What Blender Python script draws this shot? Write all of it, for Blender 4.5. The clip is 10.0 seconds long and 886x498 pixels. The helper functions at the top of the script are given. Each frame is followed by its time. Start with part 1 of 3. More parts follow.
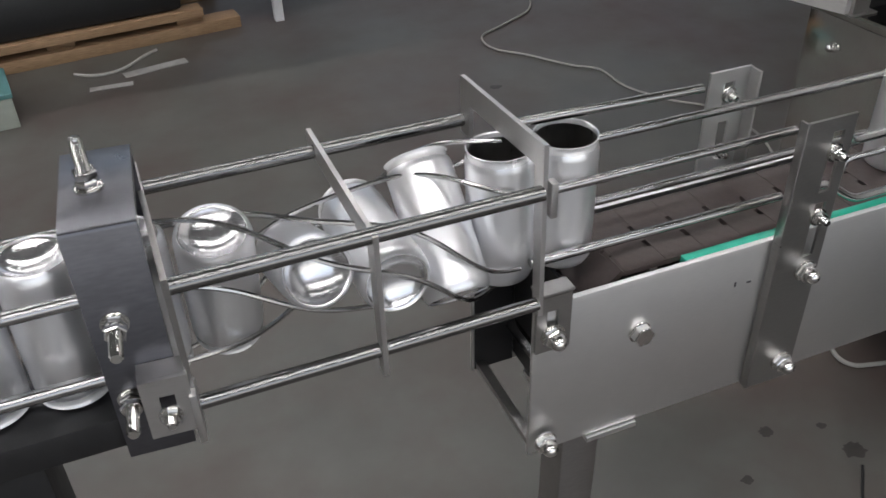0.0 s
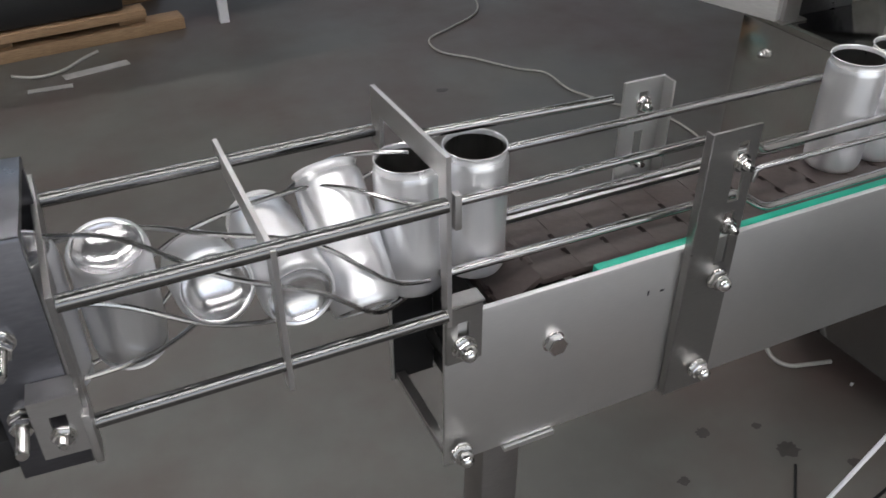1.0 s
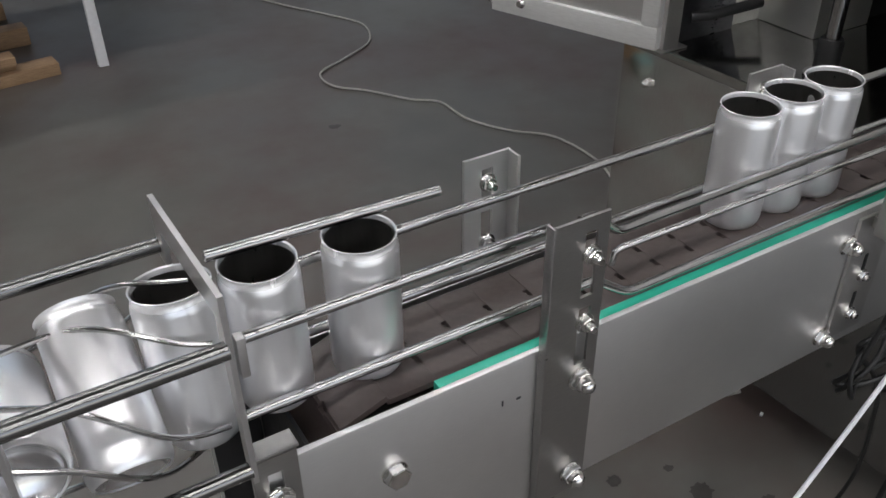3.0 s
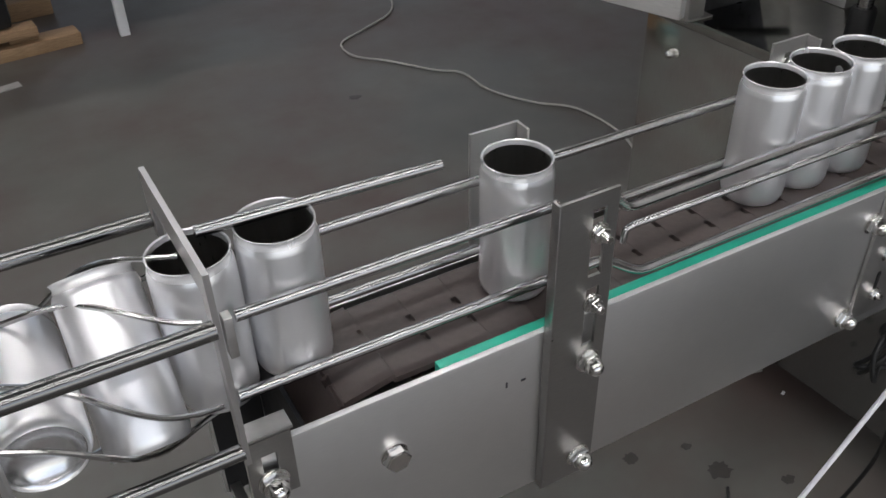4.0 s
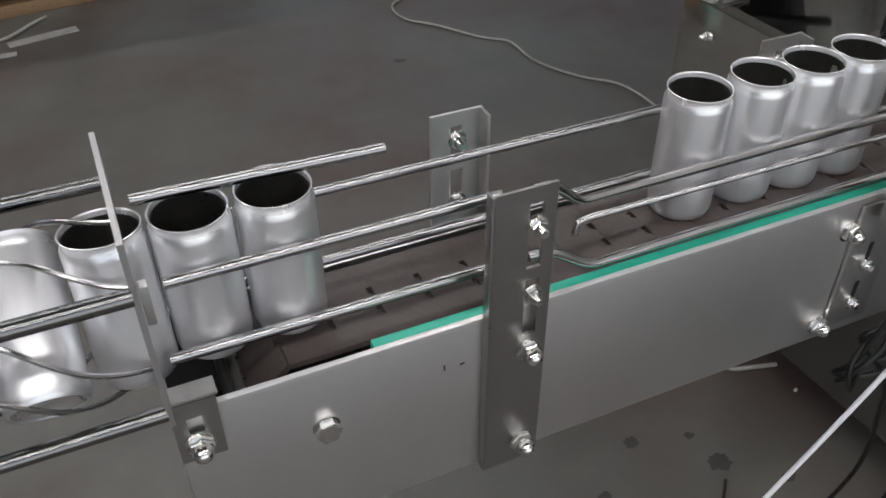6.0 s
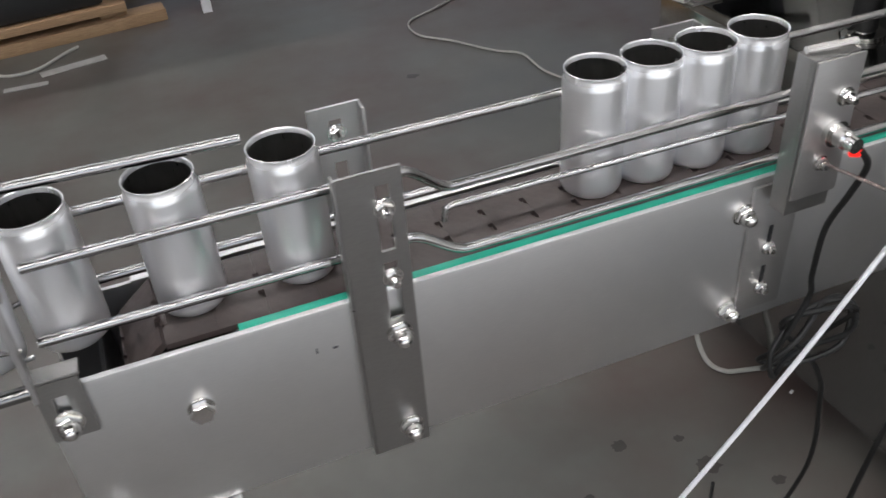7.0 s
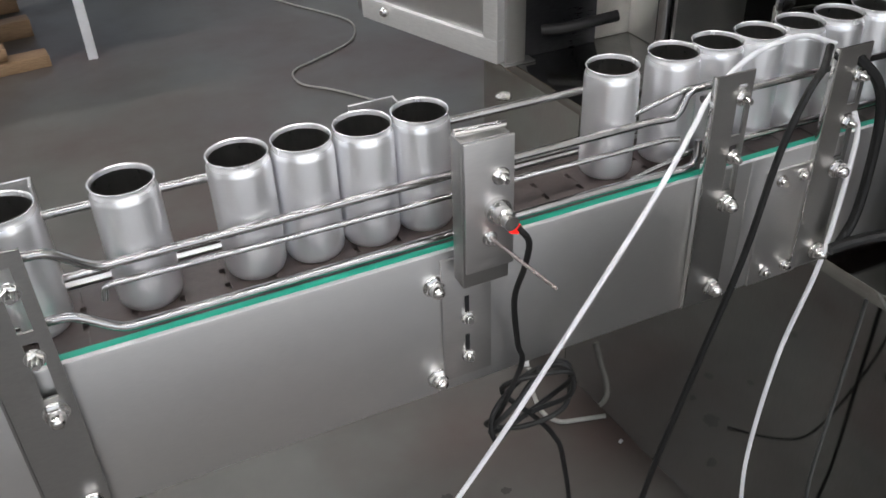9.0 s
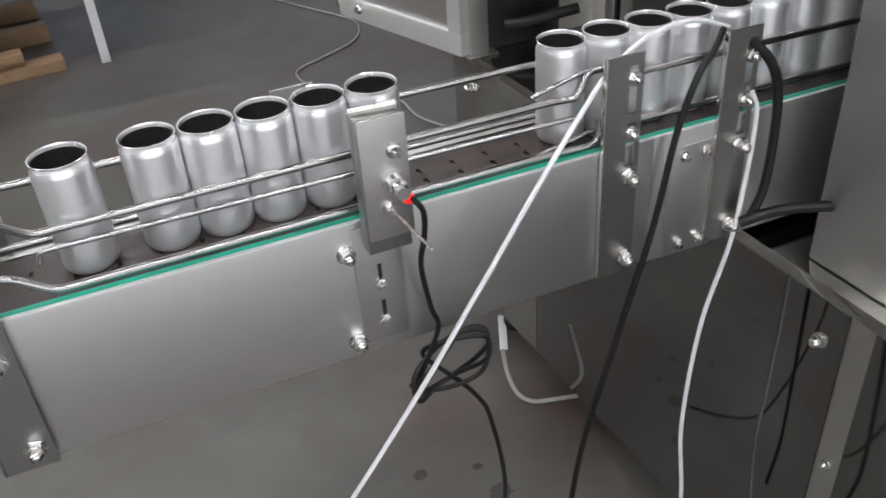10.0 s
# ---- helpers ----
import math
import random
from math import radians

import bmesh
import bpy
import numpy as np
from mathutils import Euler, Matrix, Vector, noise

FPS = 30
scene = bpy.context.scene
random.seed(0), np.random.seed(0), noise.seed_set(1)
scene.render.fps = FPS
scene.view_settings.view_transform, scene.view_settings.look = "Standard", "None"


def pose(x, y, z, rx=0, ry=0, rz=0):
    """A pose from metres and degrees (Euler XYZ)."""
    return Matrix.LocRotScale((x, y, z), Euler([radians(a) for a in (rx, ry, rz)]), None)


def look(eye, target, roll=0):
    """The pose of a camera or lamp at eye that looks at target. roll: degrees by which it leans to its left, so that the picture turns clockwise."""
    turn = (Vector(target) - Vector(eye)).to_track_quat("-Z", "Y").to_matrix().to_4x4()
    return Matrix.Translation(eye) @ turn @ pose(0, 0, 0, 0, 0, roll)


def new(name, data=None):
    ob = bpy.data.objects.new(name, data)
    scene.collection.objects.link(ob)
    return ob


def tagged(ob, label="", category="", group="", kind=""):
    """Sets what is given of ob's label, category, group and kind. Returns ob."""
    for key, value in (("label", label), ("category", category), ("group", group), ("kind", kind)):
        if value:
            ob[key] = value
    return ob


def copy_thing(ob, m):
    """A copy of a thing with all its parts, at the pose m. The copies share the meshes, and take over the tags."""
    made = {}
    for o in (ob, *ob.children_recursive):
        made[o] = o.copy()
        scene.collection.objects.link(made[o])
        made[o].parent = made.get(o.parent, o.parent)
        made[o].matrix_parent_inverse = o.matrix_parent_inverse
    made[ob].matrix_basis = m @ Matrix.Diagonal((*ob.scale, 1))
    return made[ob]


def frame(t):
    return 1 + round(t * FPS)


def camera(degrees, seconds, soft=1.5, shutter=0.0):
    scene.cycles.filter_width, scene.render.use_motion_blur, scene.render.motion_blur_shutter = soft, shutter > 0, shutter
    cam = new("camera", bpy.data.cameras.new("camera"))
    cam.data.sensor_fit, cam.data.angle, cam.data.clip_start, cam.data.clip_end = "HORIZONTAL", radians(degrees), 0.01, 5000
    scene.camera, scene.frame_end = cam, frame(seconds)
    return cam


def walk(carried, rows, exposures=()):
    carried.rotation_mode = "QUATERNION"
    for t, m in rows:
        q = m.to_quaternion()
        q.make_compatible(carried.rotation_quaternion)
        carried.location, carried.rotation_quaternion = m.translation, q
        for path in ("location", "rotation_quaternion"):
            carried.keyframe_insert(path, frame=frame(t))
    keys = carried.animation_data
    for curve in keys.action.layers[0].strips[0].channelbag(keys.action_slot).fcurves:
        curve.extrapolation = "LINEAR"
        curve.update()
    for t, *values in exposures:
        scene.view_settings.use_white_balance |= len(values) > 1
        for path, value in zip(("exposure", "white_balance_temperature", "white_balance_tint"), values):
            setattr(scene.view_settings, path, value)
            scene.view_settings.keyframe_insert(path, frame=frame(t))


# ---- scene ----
cam = camera(53.5, 10.0, 1.5, 0.35)
PATH = [
    (0, (0.038, 0.022, 1.292), (0.635, 1.535, 0.129), -1.7),
    (0.5, (0.06, 0.006, 1.289), (0.679, 1.518, 0.136), -1.3),
    (1, (0.075, 0.015, 1.295), (0.76, 1.491, 0.133), -0.1),
    (1.5, (0.099, 0.02, 1.299), (0.829, 1.484, 0.149), 0.0),
    (2, (0.128, 0.028, 1.3), (0.918, 1.486, 0.182), -0.4),
    (2.5, (0.164, 0.066, 1.303), (1.009, 1.483, 0.174), 0.1),
    (2.7, (0.183, 0.078, 1.3), (1.034, 1.496, 0.175), -0.5),
    (4, (0.226, 0.098, 1.284), (0.997, 1.513, 0.1), -1.5),
    (4.5, (0.247, 0.081, 1.288), (0.96, 1.519, 0.094), -1.8),
    (5, (0.26, 0.071, 1.293), (0.945, 1.516, 0.092), -1.5),
    (6.3, (0.322, 0.056, 1.299), (0.93, 1.489, 0.043), -0.8),
    (6.5, (0.343, 0.028, 1.291), (0.924, 1.502, 0.07), -2.3),
    (7, (0.416, -0.021, 1.287), (0.935, 1.489, 0.077), -4.6),
    (7.5, (0.494, -0.022, 1.281), (1.062, 1.470, 0.076), -4.2),
    (8, (0.542, -0.011, 1.282), (1.316, 1.411, 0.108), -0.0),
    (8.5, (0.586, -0.042, 1.299), (1.322, 1.43, 0.162), -1.0),
    (9, (0.622, -0.1, 1.307), (1.278, 1.404, 0.164), -2.3),
    (9.5, (0.653, -0.17, 1.318), (1.225, 1.356, 0.159), -3.4),
    (10, (0.697, -0.216, 1.319), (1.287, 1.319, 0.18), -4.3),
]
walk(cam, [(t, look(eye, target, roll)) for t, eye, target, roll in PATH],
     exposures=[(0.0, -0.21), (2.5, -0.19), (4.5, -0.34), (5.2, -0.34), (6.5, -0.16), (7.0, 0.02), (7.5, 0.16), (8.0, 0.24), (9.0, 0.15), (10.0, 0.17)])

# ---------------------------------------------------------------- light
world = bpy.data.worlds.new("daylight")
scene.world = world
world.use_nodes = True
sky = world.node_tree.nodes.new("ShaderNodeTexSky")
sky.sky_type = "NISHITA"
sky.sun_disc = False
sky.sun_elevation, sky.sun_rotation = radians(48), radians(150)
world.node_tree.links.new(sky.outputs[0], world.node_tree.nodes["Background"].inputs[0])
world.node_tree.nodes["Background"].inputs[1].default_value = 0.12

LAMP_POWER = 18.5
DOOR_X0, DOOR_X1, DOOR_H = -3.2, 4.2, 3.8      # assumed door opening in the unseen south wall, added for light


def added_door_light():
    """Area lamp added in an assumed, unseen door opening to brighten the side plates."""
    lamp = bpy.data.lights.new("added_door_lamp", "AREA")
    lamp.shape, lamp.size, lamp.size_y = "RECTANGLE", DOOR_X1 - DOOR_X0 - 0.1, DOOR_H - 0.1
    lamp.energy, lamp.color = 78, (1.0, 0.98, 0.975)
    ob = new("added_door_lamp", lamp)
    ob.matrix_basis = look(((DOOR_X0 + DOOR_X1) / 2, SOUTH - 0.1, DOOR_H / 2), ((DOOR_X0 + DOOR_X1) / 2, 2.0, DOOR_H / 2))


SOUTH = -4.2
added_door_light()


# ---------------------------------------------------------------- materials
def material(name, base, metallic=0.0, rough=0.5, grain=0.06, grain_scale=30.0, stretch=(1, 1, 1), bump=0.0, stain=0.0,
             stain_scale=3.0, stain_colour=None, rough_vary=0.08, per_object=0.0, emit=0.0, coat=0.0):
    m = bpy.data.materials.new(name)
    m.use_nodes = True
    nt = m.node_tree
    n, l = nt.nodes, nt.links
    b = n["Principled BSDF"]
    b.inputs["Metallic"].default_value = metallic
    tc = n.new("ShaderNodeTexCoord")
    mp = n.new("ShaderNodeMapping")
    mp.inputs["Scale"].default_value = stretch
    l.new(tc.outputs["Object"], mp.inputs["Vector"])
    fine = n.new("ShaderNodeTexNoise")
    fine.inputs["Scale"].default_value = grain_scale
    fine.inputs["Detail"].default_value = 6
    l.new(mp.outputs["Vector"], fine.inputs["Vector"])
    coarse = n.new("ShaderNodeTexNoise")
    coarse.inputs["Scale"].default_value = stain_scale
    coarse.inputs["Detail"].default_value = 5
    coarse.inputs["Roughness"].default_value = 0.6
    l.new(tc.outputs["Object"], coarse.inputs["Vector"])
    ramp = n.new("ShaderNodeMapRange")
    ramp.inputs["From Min"].default_value, ramp.inputs["From Max"].default_value = 0.3, 0.7
    ramp.inputs["To Min"].default_value, ramp.inputs["To Max"].default_value = 1 - grain, 1 + grain
    l.new(fine.outputs["Fac"], ramp.inputs["Value"])
    mul = n.new("ShaderNodeMix")
    mul.data_type, mul.blend_type = "RGBA", "MULTIPLY"
    mul.inputs["Factor"].default_value = 1.0
    mul.inputs["A"].default_value = (*base, 1)
    l.new(ramp.outputs["Result"], mul.inputs["B"])
    out = mul.outputs["Result"]
    if stain:
        sr = n.new("ShaderNodeMapRange")
        sr.inputs["From Min"].default_value, sr.inputs["From Max"].default_value = 0.42, 0.68
        sr.inputs["To Max"].default_value = stain
        l.new(coarse.outputs["Fac"], sr.inputs["Value"])
        sm = n.new("ShaderNodeMix")
        sm.data_type = "RGBA"
        l.new(sr.outputs["Result"], sm.inputs["Factor"])
        l.new(out, sm.inputs["A"])
        sm.inputs["B"].default_value = (*(stain_colour or [c * 0.5 for c in base]), 1)
        out = sm.outputs["Result"]
    if per_object:
        oi = n.new("ShaderNodeObjectInfo")
        pr = n.new("ShaderNodeMapRange")
        pr.inputs["To Min"].default_value, pr.inputs["To Max"].default_value = 1 - per_object, 1 + per_object
        l.new(oi.outputs["Random"], pr.inputs["Value"])
        pm = n.new("ShaderNodeMix")
        pm.data_type, pm.blend_type = "RGBA", "MULTIPLY"
        pm.inputs["Factor"].default_value = 1.0
        l.new(out, pm.inputs["A"])
        l.new(pr.outputs["Result"], pm.inputs["B"])
        out = pm.outputs["Result"]
    l.new(out, b.inputs["Base Color"])
    rr = n.new("ShaderNodeMapRange")
    rr.inputs["From Min"].default_value, rr.inputs["From Max"].default_value = 0.3, 0.7
    rr.inputs["To Min"].default_value, rr.inputs["To Max"].default_value = max(0.02, rough - rough_vary), rough + rough_vary
    mixf = n.new("ShaderNodeMath")
    mixf.operation = "ADD"
    half = n.new("ShaderNodeMath")
    half.operation = "MULTIPLY"
    half.inputs[1].default_value = 0.5
    l.new(fine.outputs["Fac"], mixf.inputs[0])
    l.new(coarse.outputs["Fac"], mixf.inputs[1])
    l.new(mixf.outputs[0], half.inputs[0])
    l.new(half.outputs[0], rr.inputs["Value"])
    l.new(rr.outputs["Result"], b.inputs["Roughness"])
    if bump:
        bp = n.new("ShaderNodeBump")
        bp.inputs["Strength"].default_value = bump
        bp.inputs["Distance"].default_value = 0.002
        l.new(fine.outputs["Fac"], bp.inputs["Height"])
        l.new(bp.outputs["Normal"], b.inputs["Normal"])
    if coat:
        b.inputs["Coat Weight"].default_value = coat
        b.inputs["Coat Roughness"].default_value = 0.07
        b.inputs["Coat IOR"].default_value = 1.6
    if emit:
        b.inputs["Emission Color"].default_value = (1.0, 0.985, 0.985, 1)
        b.inputs["Emission Strength"].default_value = emit
    return m


STEEL = material("brushed_steel", (0.60, 0.59, 0.58), 1.0, 0.40, 0.04, 60, (1.5, 1, 14), stain=0.25, stain_scale=5, stain_colour=(0.44, 0.43, 0.43))
SHEET = material("steel_sheet", (0.75, 0.745, 0.735), 1.0, 0.40, 0.03, 70, (1.5, 1, 16), stain=0.3, stain_scale=4, stain_colour=(0.50, 0.50, 0.51))
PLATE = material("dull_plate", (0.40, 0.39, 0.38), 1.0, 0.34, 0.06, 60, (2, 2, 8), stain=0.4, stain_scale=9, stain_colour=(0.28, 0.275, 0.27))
BRACKET = material("brushed_bracket", (0.39, 0.385, 0.37), 1.0, 0.36, 0.05, 60, (3, 3, 12), stain=0.3, stain_scale=8, stain_colour=(0.36, 0.355, 0.35))
ROD = material("polished_rod", (0.41, 0.405, 0.40), 1.0, 0.17, 0.02, 40, (0.6, 8, 8), rough_vary=0.02)
DULL_ROD = material("dull_rod", (0.23, 0.226, 0.222), 1.0, 0.18, 0.03, 40, (0.6, 8, 8), rough_vary=0.03)
WIRE = material("spiral_wire", (0.46, 0.455, 0.45), 1.0, 0.22, 0.05, 40, rough_vary=0.04)
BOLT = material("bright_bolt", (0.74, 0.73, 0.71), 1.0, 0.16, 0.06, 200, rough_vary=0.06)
# pale metal with the glint of edges and rails put into its colour
EDGE = material("painted_glint_metal", (0.90, 0.90, 0.89), 0.6, 0.42, 0.05, 60, (1, 8, 8))
BRASSY = material("zinc_bolt", (0.58, 0.49, 0.46), 1.0, 0.26, 0.1, 200)
# vertical grain bands paint reflections and smudges into the can's colour
CAN = material("bare_aluminium", (0.91, 0.91, 0.925), 0.80, 0.33, 0.05, 42, (1, 1, 0.06), coat=0.15, stain=0.10, stain_scale=12, stain_colour=(0.80, 0.80, 0.82), rough_vary=0.03, per_object=0.03)
CAN_BASE = material("bright_aluminium", (0.80, 0.80, 0.81), 0.95, 0.20, 0.03, 40, rough_vary=0.05)
# paler than the body: the neck's highlight is painted in
CAN_RIM = material("highlit_rim", (0.92, 0.92, 0.925), 0.45, 0.26, 0.02, 90, (1, 1, 0.1), rough_vary=0.05, coat=0.6)
# the shade inside the cans is put into this darker tone
CAN_IN = material("shaded_lining", (0.24, 0.235, 0.22), 0.9, 0.32, 0.08, 40, (6, 6, 1))
BELT = material("brown_acetal", (0.080, 0.062, 0.058), 0.0, 0.42, 0.15, 160, bump=0.15, stain=0.5, stain_scale=9, stain_colour=(0.066, 0.051, 0.048), per_object=0.06)
GREEN = material("green_wear_strip", (0.035, 0.50, 0.345), 0.0, 0.35, 0.06, 60, stain=0.3, stain_scale=12)
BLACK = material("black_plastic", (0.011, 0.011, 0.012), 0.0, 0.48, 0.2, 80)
HOOD = material("dark_steel", (0.16, 0.16, 0.175), 1.0, 0.33, 0.1, 50, (2, 2, 8), stain=0.5, stain_scale=14, stain_colour=(0.11, 0.11, 0.12))
# two tones for one side panel: shade and reflected light painted in
SHADED_PANEL = material("shaded_panel", (0.23, 0.23, 0.226), 1.0, 0.055, 0.05, 40, (8, 8, 1), stain=0.35, stain_scale=3, stain_colour=(0.18, 0.18, 0.177), rough_vary=0.02)
LIT_PANEL = material("lit_panel", (0.62, 0.62, 0.60), 1.0, 0.10, 0.05, 40, (8, 8, 1), stain=0.35, stain_scale=3, stain_colour=(0.53, 0.53, 0.51), rough_vary=0.04)
# stain blotches paint in cloudy reflections along with smudges
BLOTCHY = material("blotchy_stainless", (0.78, 0.77, 0.74), 0.9, 0.42, 0.10, 6, (1, 1, 2.5), stain=0.6, stain_scale=7, stain_colour=(0.30, 0.295, 0.28), rough_vary=0.10)
TABLE = material("table_stainless", (0.50, 0.495, 0.47), 1.0, 0.12, 0.05, 30, stain=0.4, stain_scale=4, stain_colour=(0.36, 0.355, 0.33), rough_vary=0.05)
FLOOR = material("worn_concrete", (0.116, 0.114, 0.104), 0.0, 0.42, 0.16, 5, stain=1.0, stain_scale=1.6, stain_colour=(0.094, 0.069, 0.062), rough_vary=0.12)
WHITE_TUBE = material("white_tube", (0.88, 0.88, 0.90), 0.0, 0.35, 0.03, 80)
GREY_CABLE = material("dusty_cable", (0.40, 0.39, 0.36), 0.0, 0.6, 0.1, 80)
CABLE = material("black_cable", (0.006, 0.006, 0.006), 0.0, 0.5, 0.1, 80)
WOOD = material("pallet_pine", (0.34, 0.22, 0.125), 0.0, 0.7, 0.25, 25, (1, 14, 14), bump=0.2, stain=0.4, stain_scale=4, stain_colour=(0.22, 0.13, 0.07), per_object=0.15)
WALLP = material("hall_wall", (0.24, 0.24, 0.235), 0.0, 0.8, 0.05, 8, stain=0.3, stain_scale=0.6)
YARD = material("yard_concrete", (0.42, 0.41, 0.39), 0.0, 0.85, 0.1, 4, stain=0.3, stain_scale=0.5)
CEIL = material("hall_ceiling", (0.12, 0.12, 0.12), 0.0, 0.9, 0.05, 8)
TAPE = material("floor_tape", (0.42, 0.41, 0.40), 0.0, 0.5, 0.12, 30, stain=0.5, stain_scale=9)
TEAL = material("teal_sheet", (0.10, 0.24, 0.24), 0.0, 0.35, 0.05, 30)
BOX_GREY = material("painted_box", (0.40, 0.43, 0.38), 0.0, 0.5, 0.05, 30, stain=0.3, stain_scale=6)
STAINM = material("oil_stain", (0.042, 0.037, 0.034), 0.0, 0.4, 0.2, 30)
LED = material("red_led", (0.8, 0.02, 0.01), 0.0, 0.3)
LED.node_tree.nodes["Principled BSDF"].inputs["Emission Color"].default_value = (1, 0.015, 0.012, 1)
LED.node_tree.nodes["Principled BSDF"].inputs["Emission Strength"].default_value = 1.2
LAMP = material("lamp_diffuser", (0.9, 0.9, 0.9), 0.0, 0.5, emit=LAMP_POWER)


# ---------------------------------------------------------------- mesh helpers
def finish(name, bm, mats, smooth=35):
    bmesh.ops.recalc_face_normals(bm, faces=bm.faces)
    me = bpy.data.meshes.new(name)
    bm.to_mesh(me)
    bm.free()
    for m in mats if isinstance(mats, (list, tuple)) else [mats]:
        me.materials.append(m)
    if smooth:
        me.shade_smooth()
        me.set_sharp_from_angle(angle=radians(smooth))
    return me


def part(name, bm, mats, parent=None, label="", at=None, smooth=35):
    me = bm if isinstance(bm, bpy.types.Mesh) else finish(name, bm, mats, smooth)
    ob = new(name, me)
    if parent:
        ob.parent = parent
    if at is not None:
        ob.matrix_basis = at
    if label:
        tagged(ob, label)
    return ob


def thing(name, label, category, group="", kind="", at=None):
    ob = tagged(new(name), label, category, group, kind)
    ob.empty_display_size = 0.05
    if at is not None:
        ob.matrix_basis = at
    return ob


def box(bm, x0, x1, y0, y1, z0, z1, bevel=0.0, m=None):
    vs = [bm.verts.new((x, y, z)) for x in (x0, x1) for y in (y0, y1) for z in (z0, z1)]
    fs = [bm.faces.new([vs[i] for i in f]) for f in ((0, 1, 3, 2), (4, 6, 7, 5), (0, 4, 5, 1), (2, 3, 7, 6), (0, 2, 6, 4), (1, 5, 7, 3))]
    if bevel:
        es = list({e for f in fs for e in f.edges})
        r = bmesh.ops.bevel(bm, geom=es, offset=bevel, segments=2, profile=0.6, affect="EDGES")
        vs = list({v for f in r["faces"] for v in f.verts})
    if m is not None:
        bmesh.ops.transform(bm, matrix=m, verts=vs)
    return bm


def boxed(*a, **k):
    return box(bmesh.new(), *a, **k)


def lathe(profile, n=40, bm=None, m=None, mat=None):
    """Turns (r, z) pairs about the z axis; mat gives a material number for each strip."""
    bm = bm or bmesh.new()
    rings = []
    for r, z in profile:
        rings.append([bm.verts.new((0, 0, z))] if r < 1e-6 else [bm.verts.new((r * math.cos(2 * math.pi * i / n), r * math.sin(2 * math.pi * i / n), z)) for i in range(n)])
    for k, (a, b) in enumerate(zip(rings, rings[1:])):
        for i in range(n):
            j = (i + 1) % n
            if len(a) == 1:
                f = bm.faces.new((a[0], b[j], b[i]))
            elif len(b) == 1:
                f = bm.faces.new((a[i], a[j], b[0]))
            else:
                f = bm.faces.new((a[i], a[j], b[j], b[i]))
            if mat:
                f.material_index = mat[k]
    if m is not None:
        bmesh.ops.transform(bm, matrix=m, verts=[v for ring in rings for v in ring])
    return bm


def tube(points, r, n=10, bm=None, closed_ends=True):
    """A round tube along points."""
    bm = bm or bmesh.new()
    pts = [Vector(p) for p in points]
    rings, up = [], None
    for i, p in enumerate(pts):
        d = (pts[min(i + 1, len(pts) - 1)] - pts[max(i - 1, 0)]).normalized()
        if up is None:
            up = d.orthogonal().normalized()
        up = (up - d * up.dot(d)).normalized()
        side = d.cross(up)
        rings.append([bm.verts.new(p + r * (math.cos(2 * math.pi * k / n) * up + math.sin(2 * math.pi * k / n) * side)) for k in range(n)])
    for a, b in zip(rings, rings[1:]):
        for k in range(n):
            bm.faces.new((a[k], a[(k + 1) % n], b[(k + 1) % n], b[k]))
    if closed_ends:
        bm.faces.new(rings[0])
        bm.faces.new(rings[-1])
    return bm


def smooth_line(points, steps=8):
    """A Catmull-Rom line through points."""
    p = [Vector(q) for q in points]
    p = [2 * p[0] - p[1]] + p + [2 * p[-1] - p[-2]]
    out = []
    for i in range(1, len(p) - 2):
        for s in range(steps):
            t = s / steps
            a, b, c, d = p[i - 1], p[i], p[i + 1], p[i + 2]
            out.append(0.5 * (2 * b + (c - a) * t + (2 * a - 5 * b + 4 * c - d) * t * t + (3 * b - a - 3 * c + d) * t ** 3))
    return out + [p[-2]]


def slab(outline, x0, x1, bm=None):
    """A flat plate with an outline in (y, z) and its thickness from x0 to x1."""
    bm = bm or bmesh.new()
    a = [bm.verts.new((x0, y, z)) for y, z in outline]
    b = [bm.verts.new((x1, y, z)) for y, z in outline]
    bm.faces.new(a)
    bm.faces.new(b)
    for i in range(len(a)):
        j = (i + 1) % len(a)
        bm.faces.new((a[i], a[j], b[j], b[i]))
    return bm


TOWARD = pose(0, 0, 0, 90, 0, 0)      # turns +z to -y, towards the front of the line


def hexagon(bm, r, z0, z1, m=None):
    return lathe([(0, z0), (r * 0.93, z0), (r, z0 + (z1 - z0) * 0.15), (r, z1 - (z1 - z0) * 0.15), (r * 0.9, z1), (0, z1)], 6, bm, m)


def bolt_mesh(kind):
    bm = bmesh.new()
    w = {"small": 0.0068, "long": 0.0088, "stud": 0.0080}.get(kind, 0.0104)
    lathe([(0, 0), (w, 0), (w, 0.0016), (0.0, 0.0016)], 20, bm)
    if kind == "acorn":
        hexagon(bm, 0.0092, 0.0016, 0.0075)
        lathe([(0.0072, 0.0075), (0.0070, 0.0110), (0.0056, 0.0145), (0.003, 0.0165), (0, 0.017)], 16, bm)
    elif kind == "hex":
        hexagon(bm, 0.0098, 0.0016, 0.0095)
    elif kind == "stud":
        hexagon(bm, 0.0064, 0.0016, 0.0060)
        prof = [(0.0, 0.0058)]
        for i in range(5):
            z = 0.006 + i * 0.0012
            prof += [(0.0034, z), (0.0030, z + 0.0006)]
        lathe(prof + [(0.0026, 0.0124), (0, 0.0124)], 12, bm)
    elif kind == "long":
        hexagon(bm, 0.0074, 0.0016, 0.0078)
        hexagon(bm, 0.0074, 0.0080, 0.0135, pose(0, 0, 0, 0, 0, 20))
        prof = [(0.0, 0.0130)]
        for i in range(16):
            z = 0.0135 + i * 0.0013
            prof += [(0.0043, z), (0.0039, z + 0.00065)]
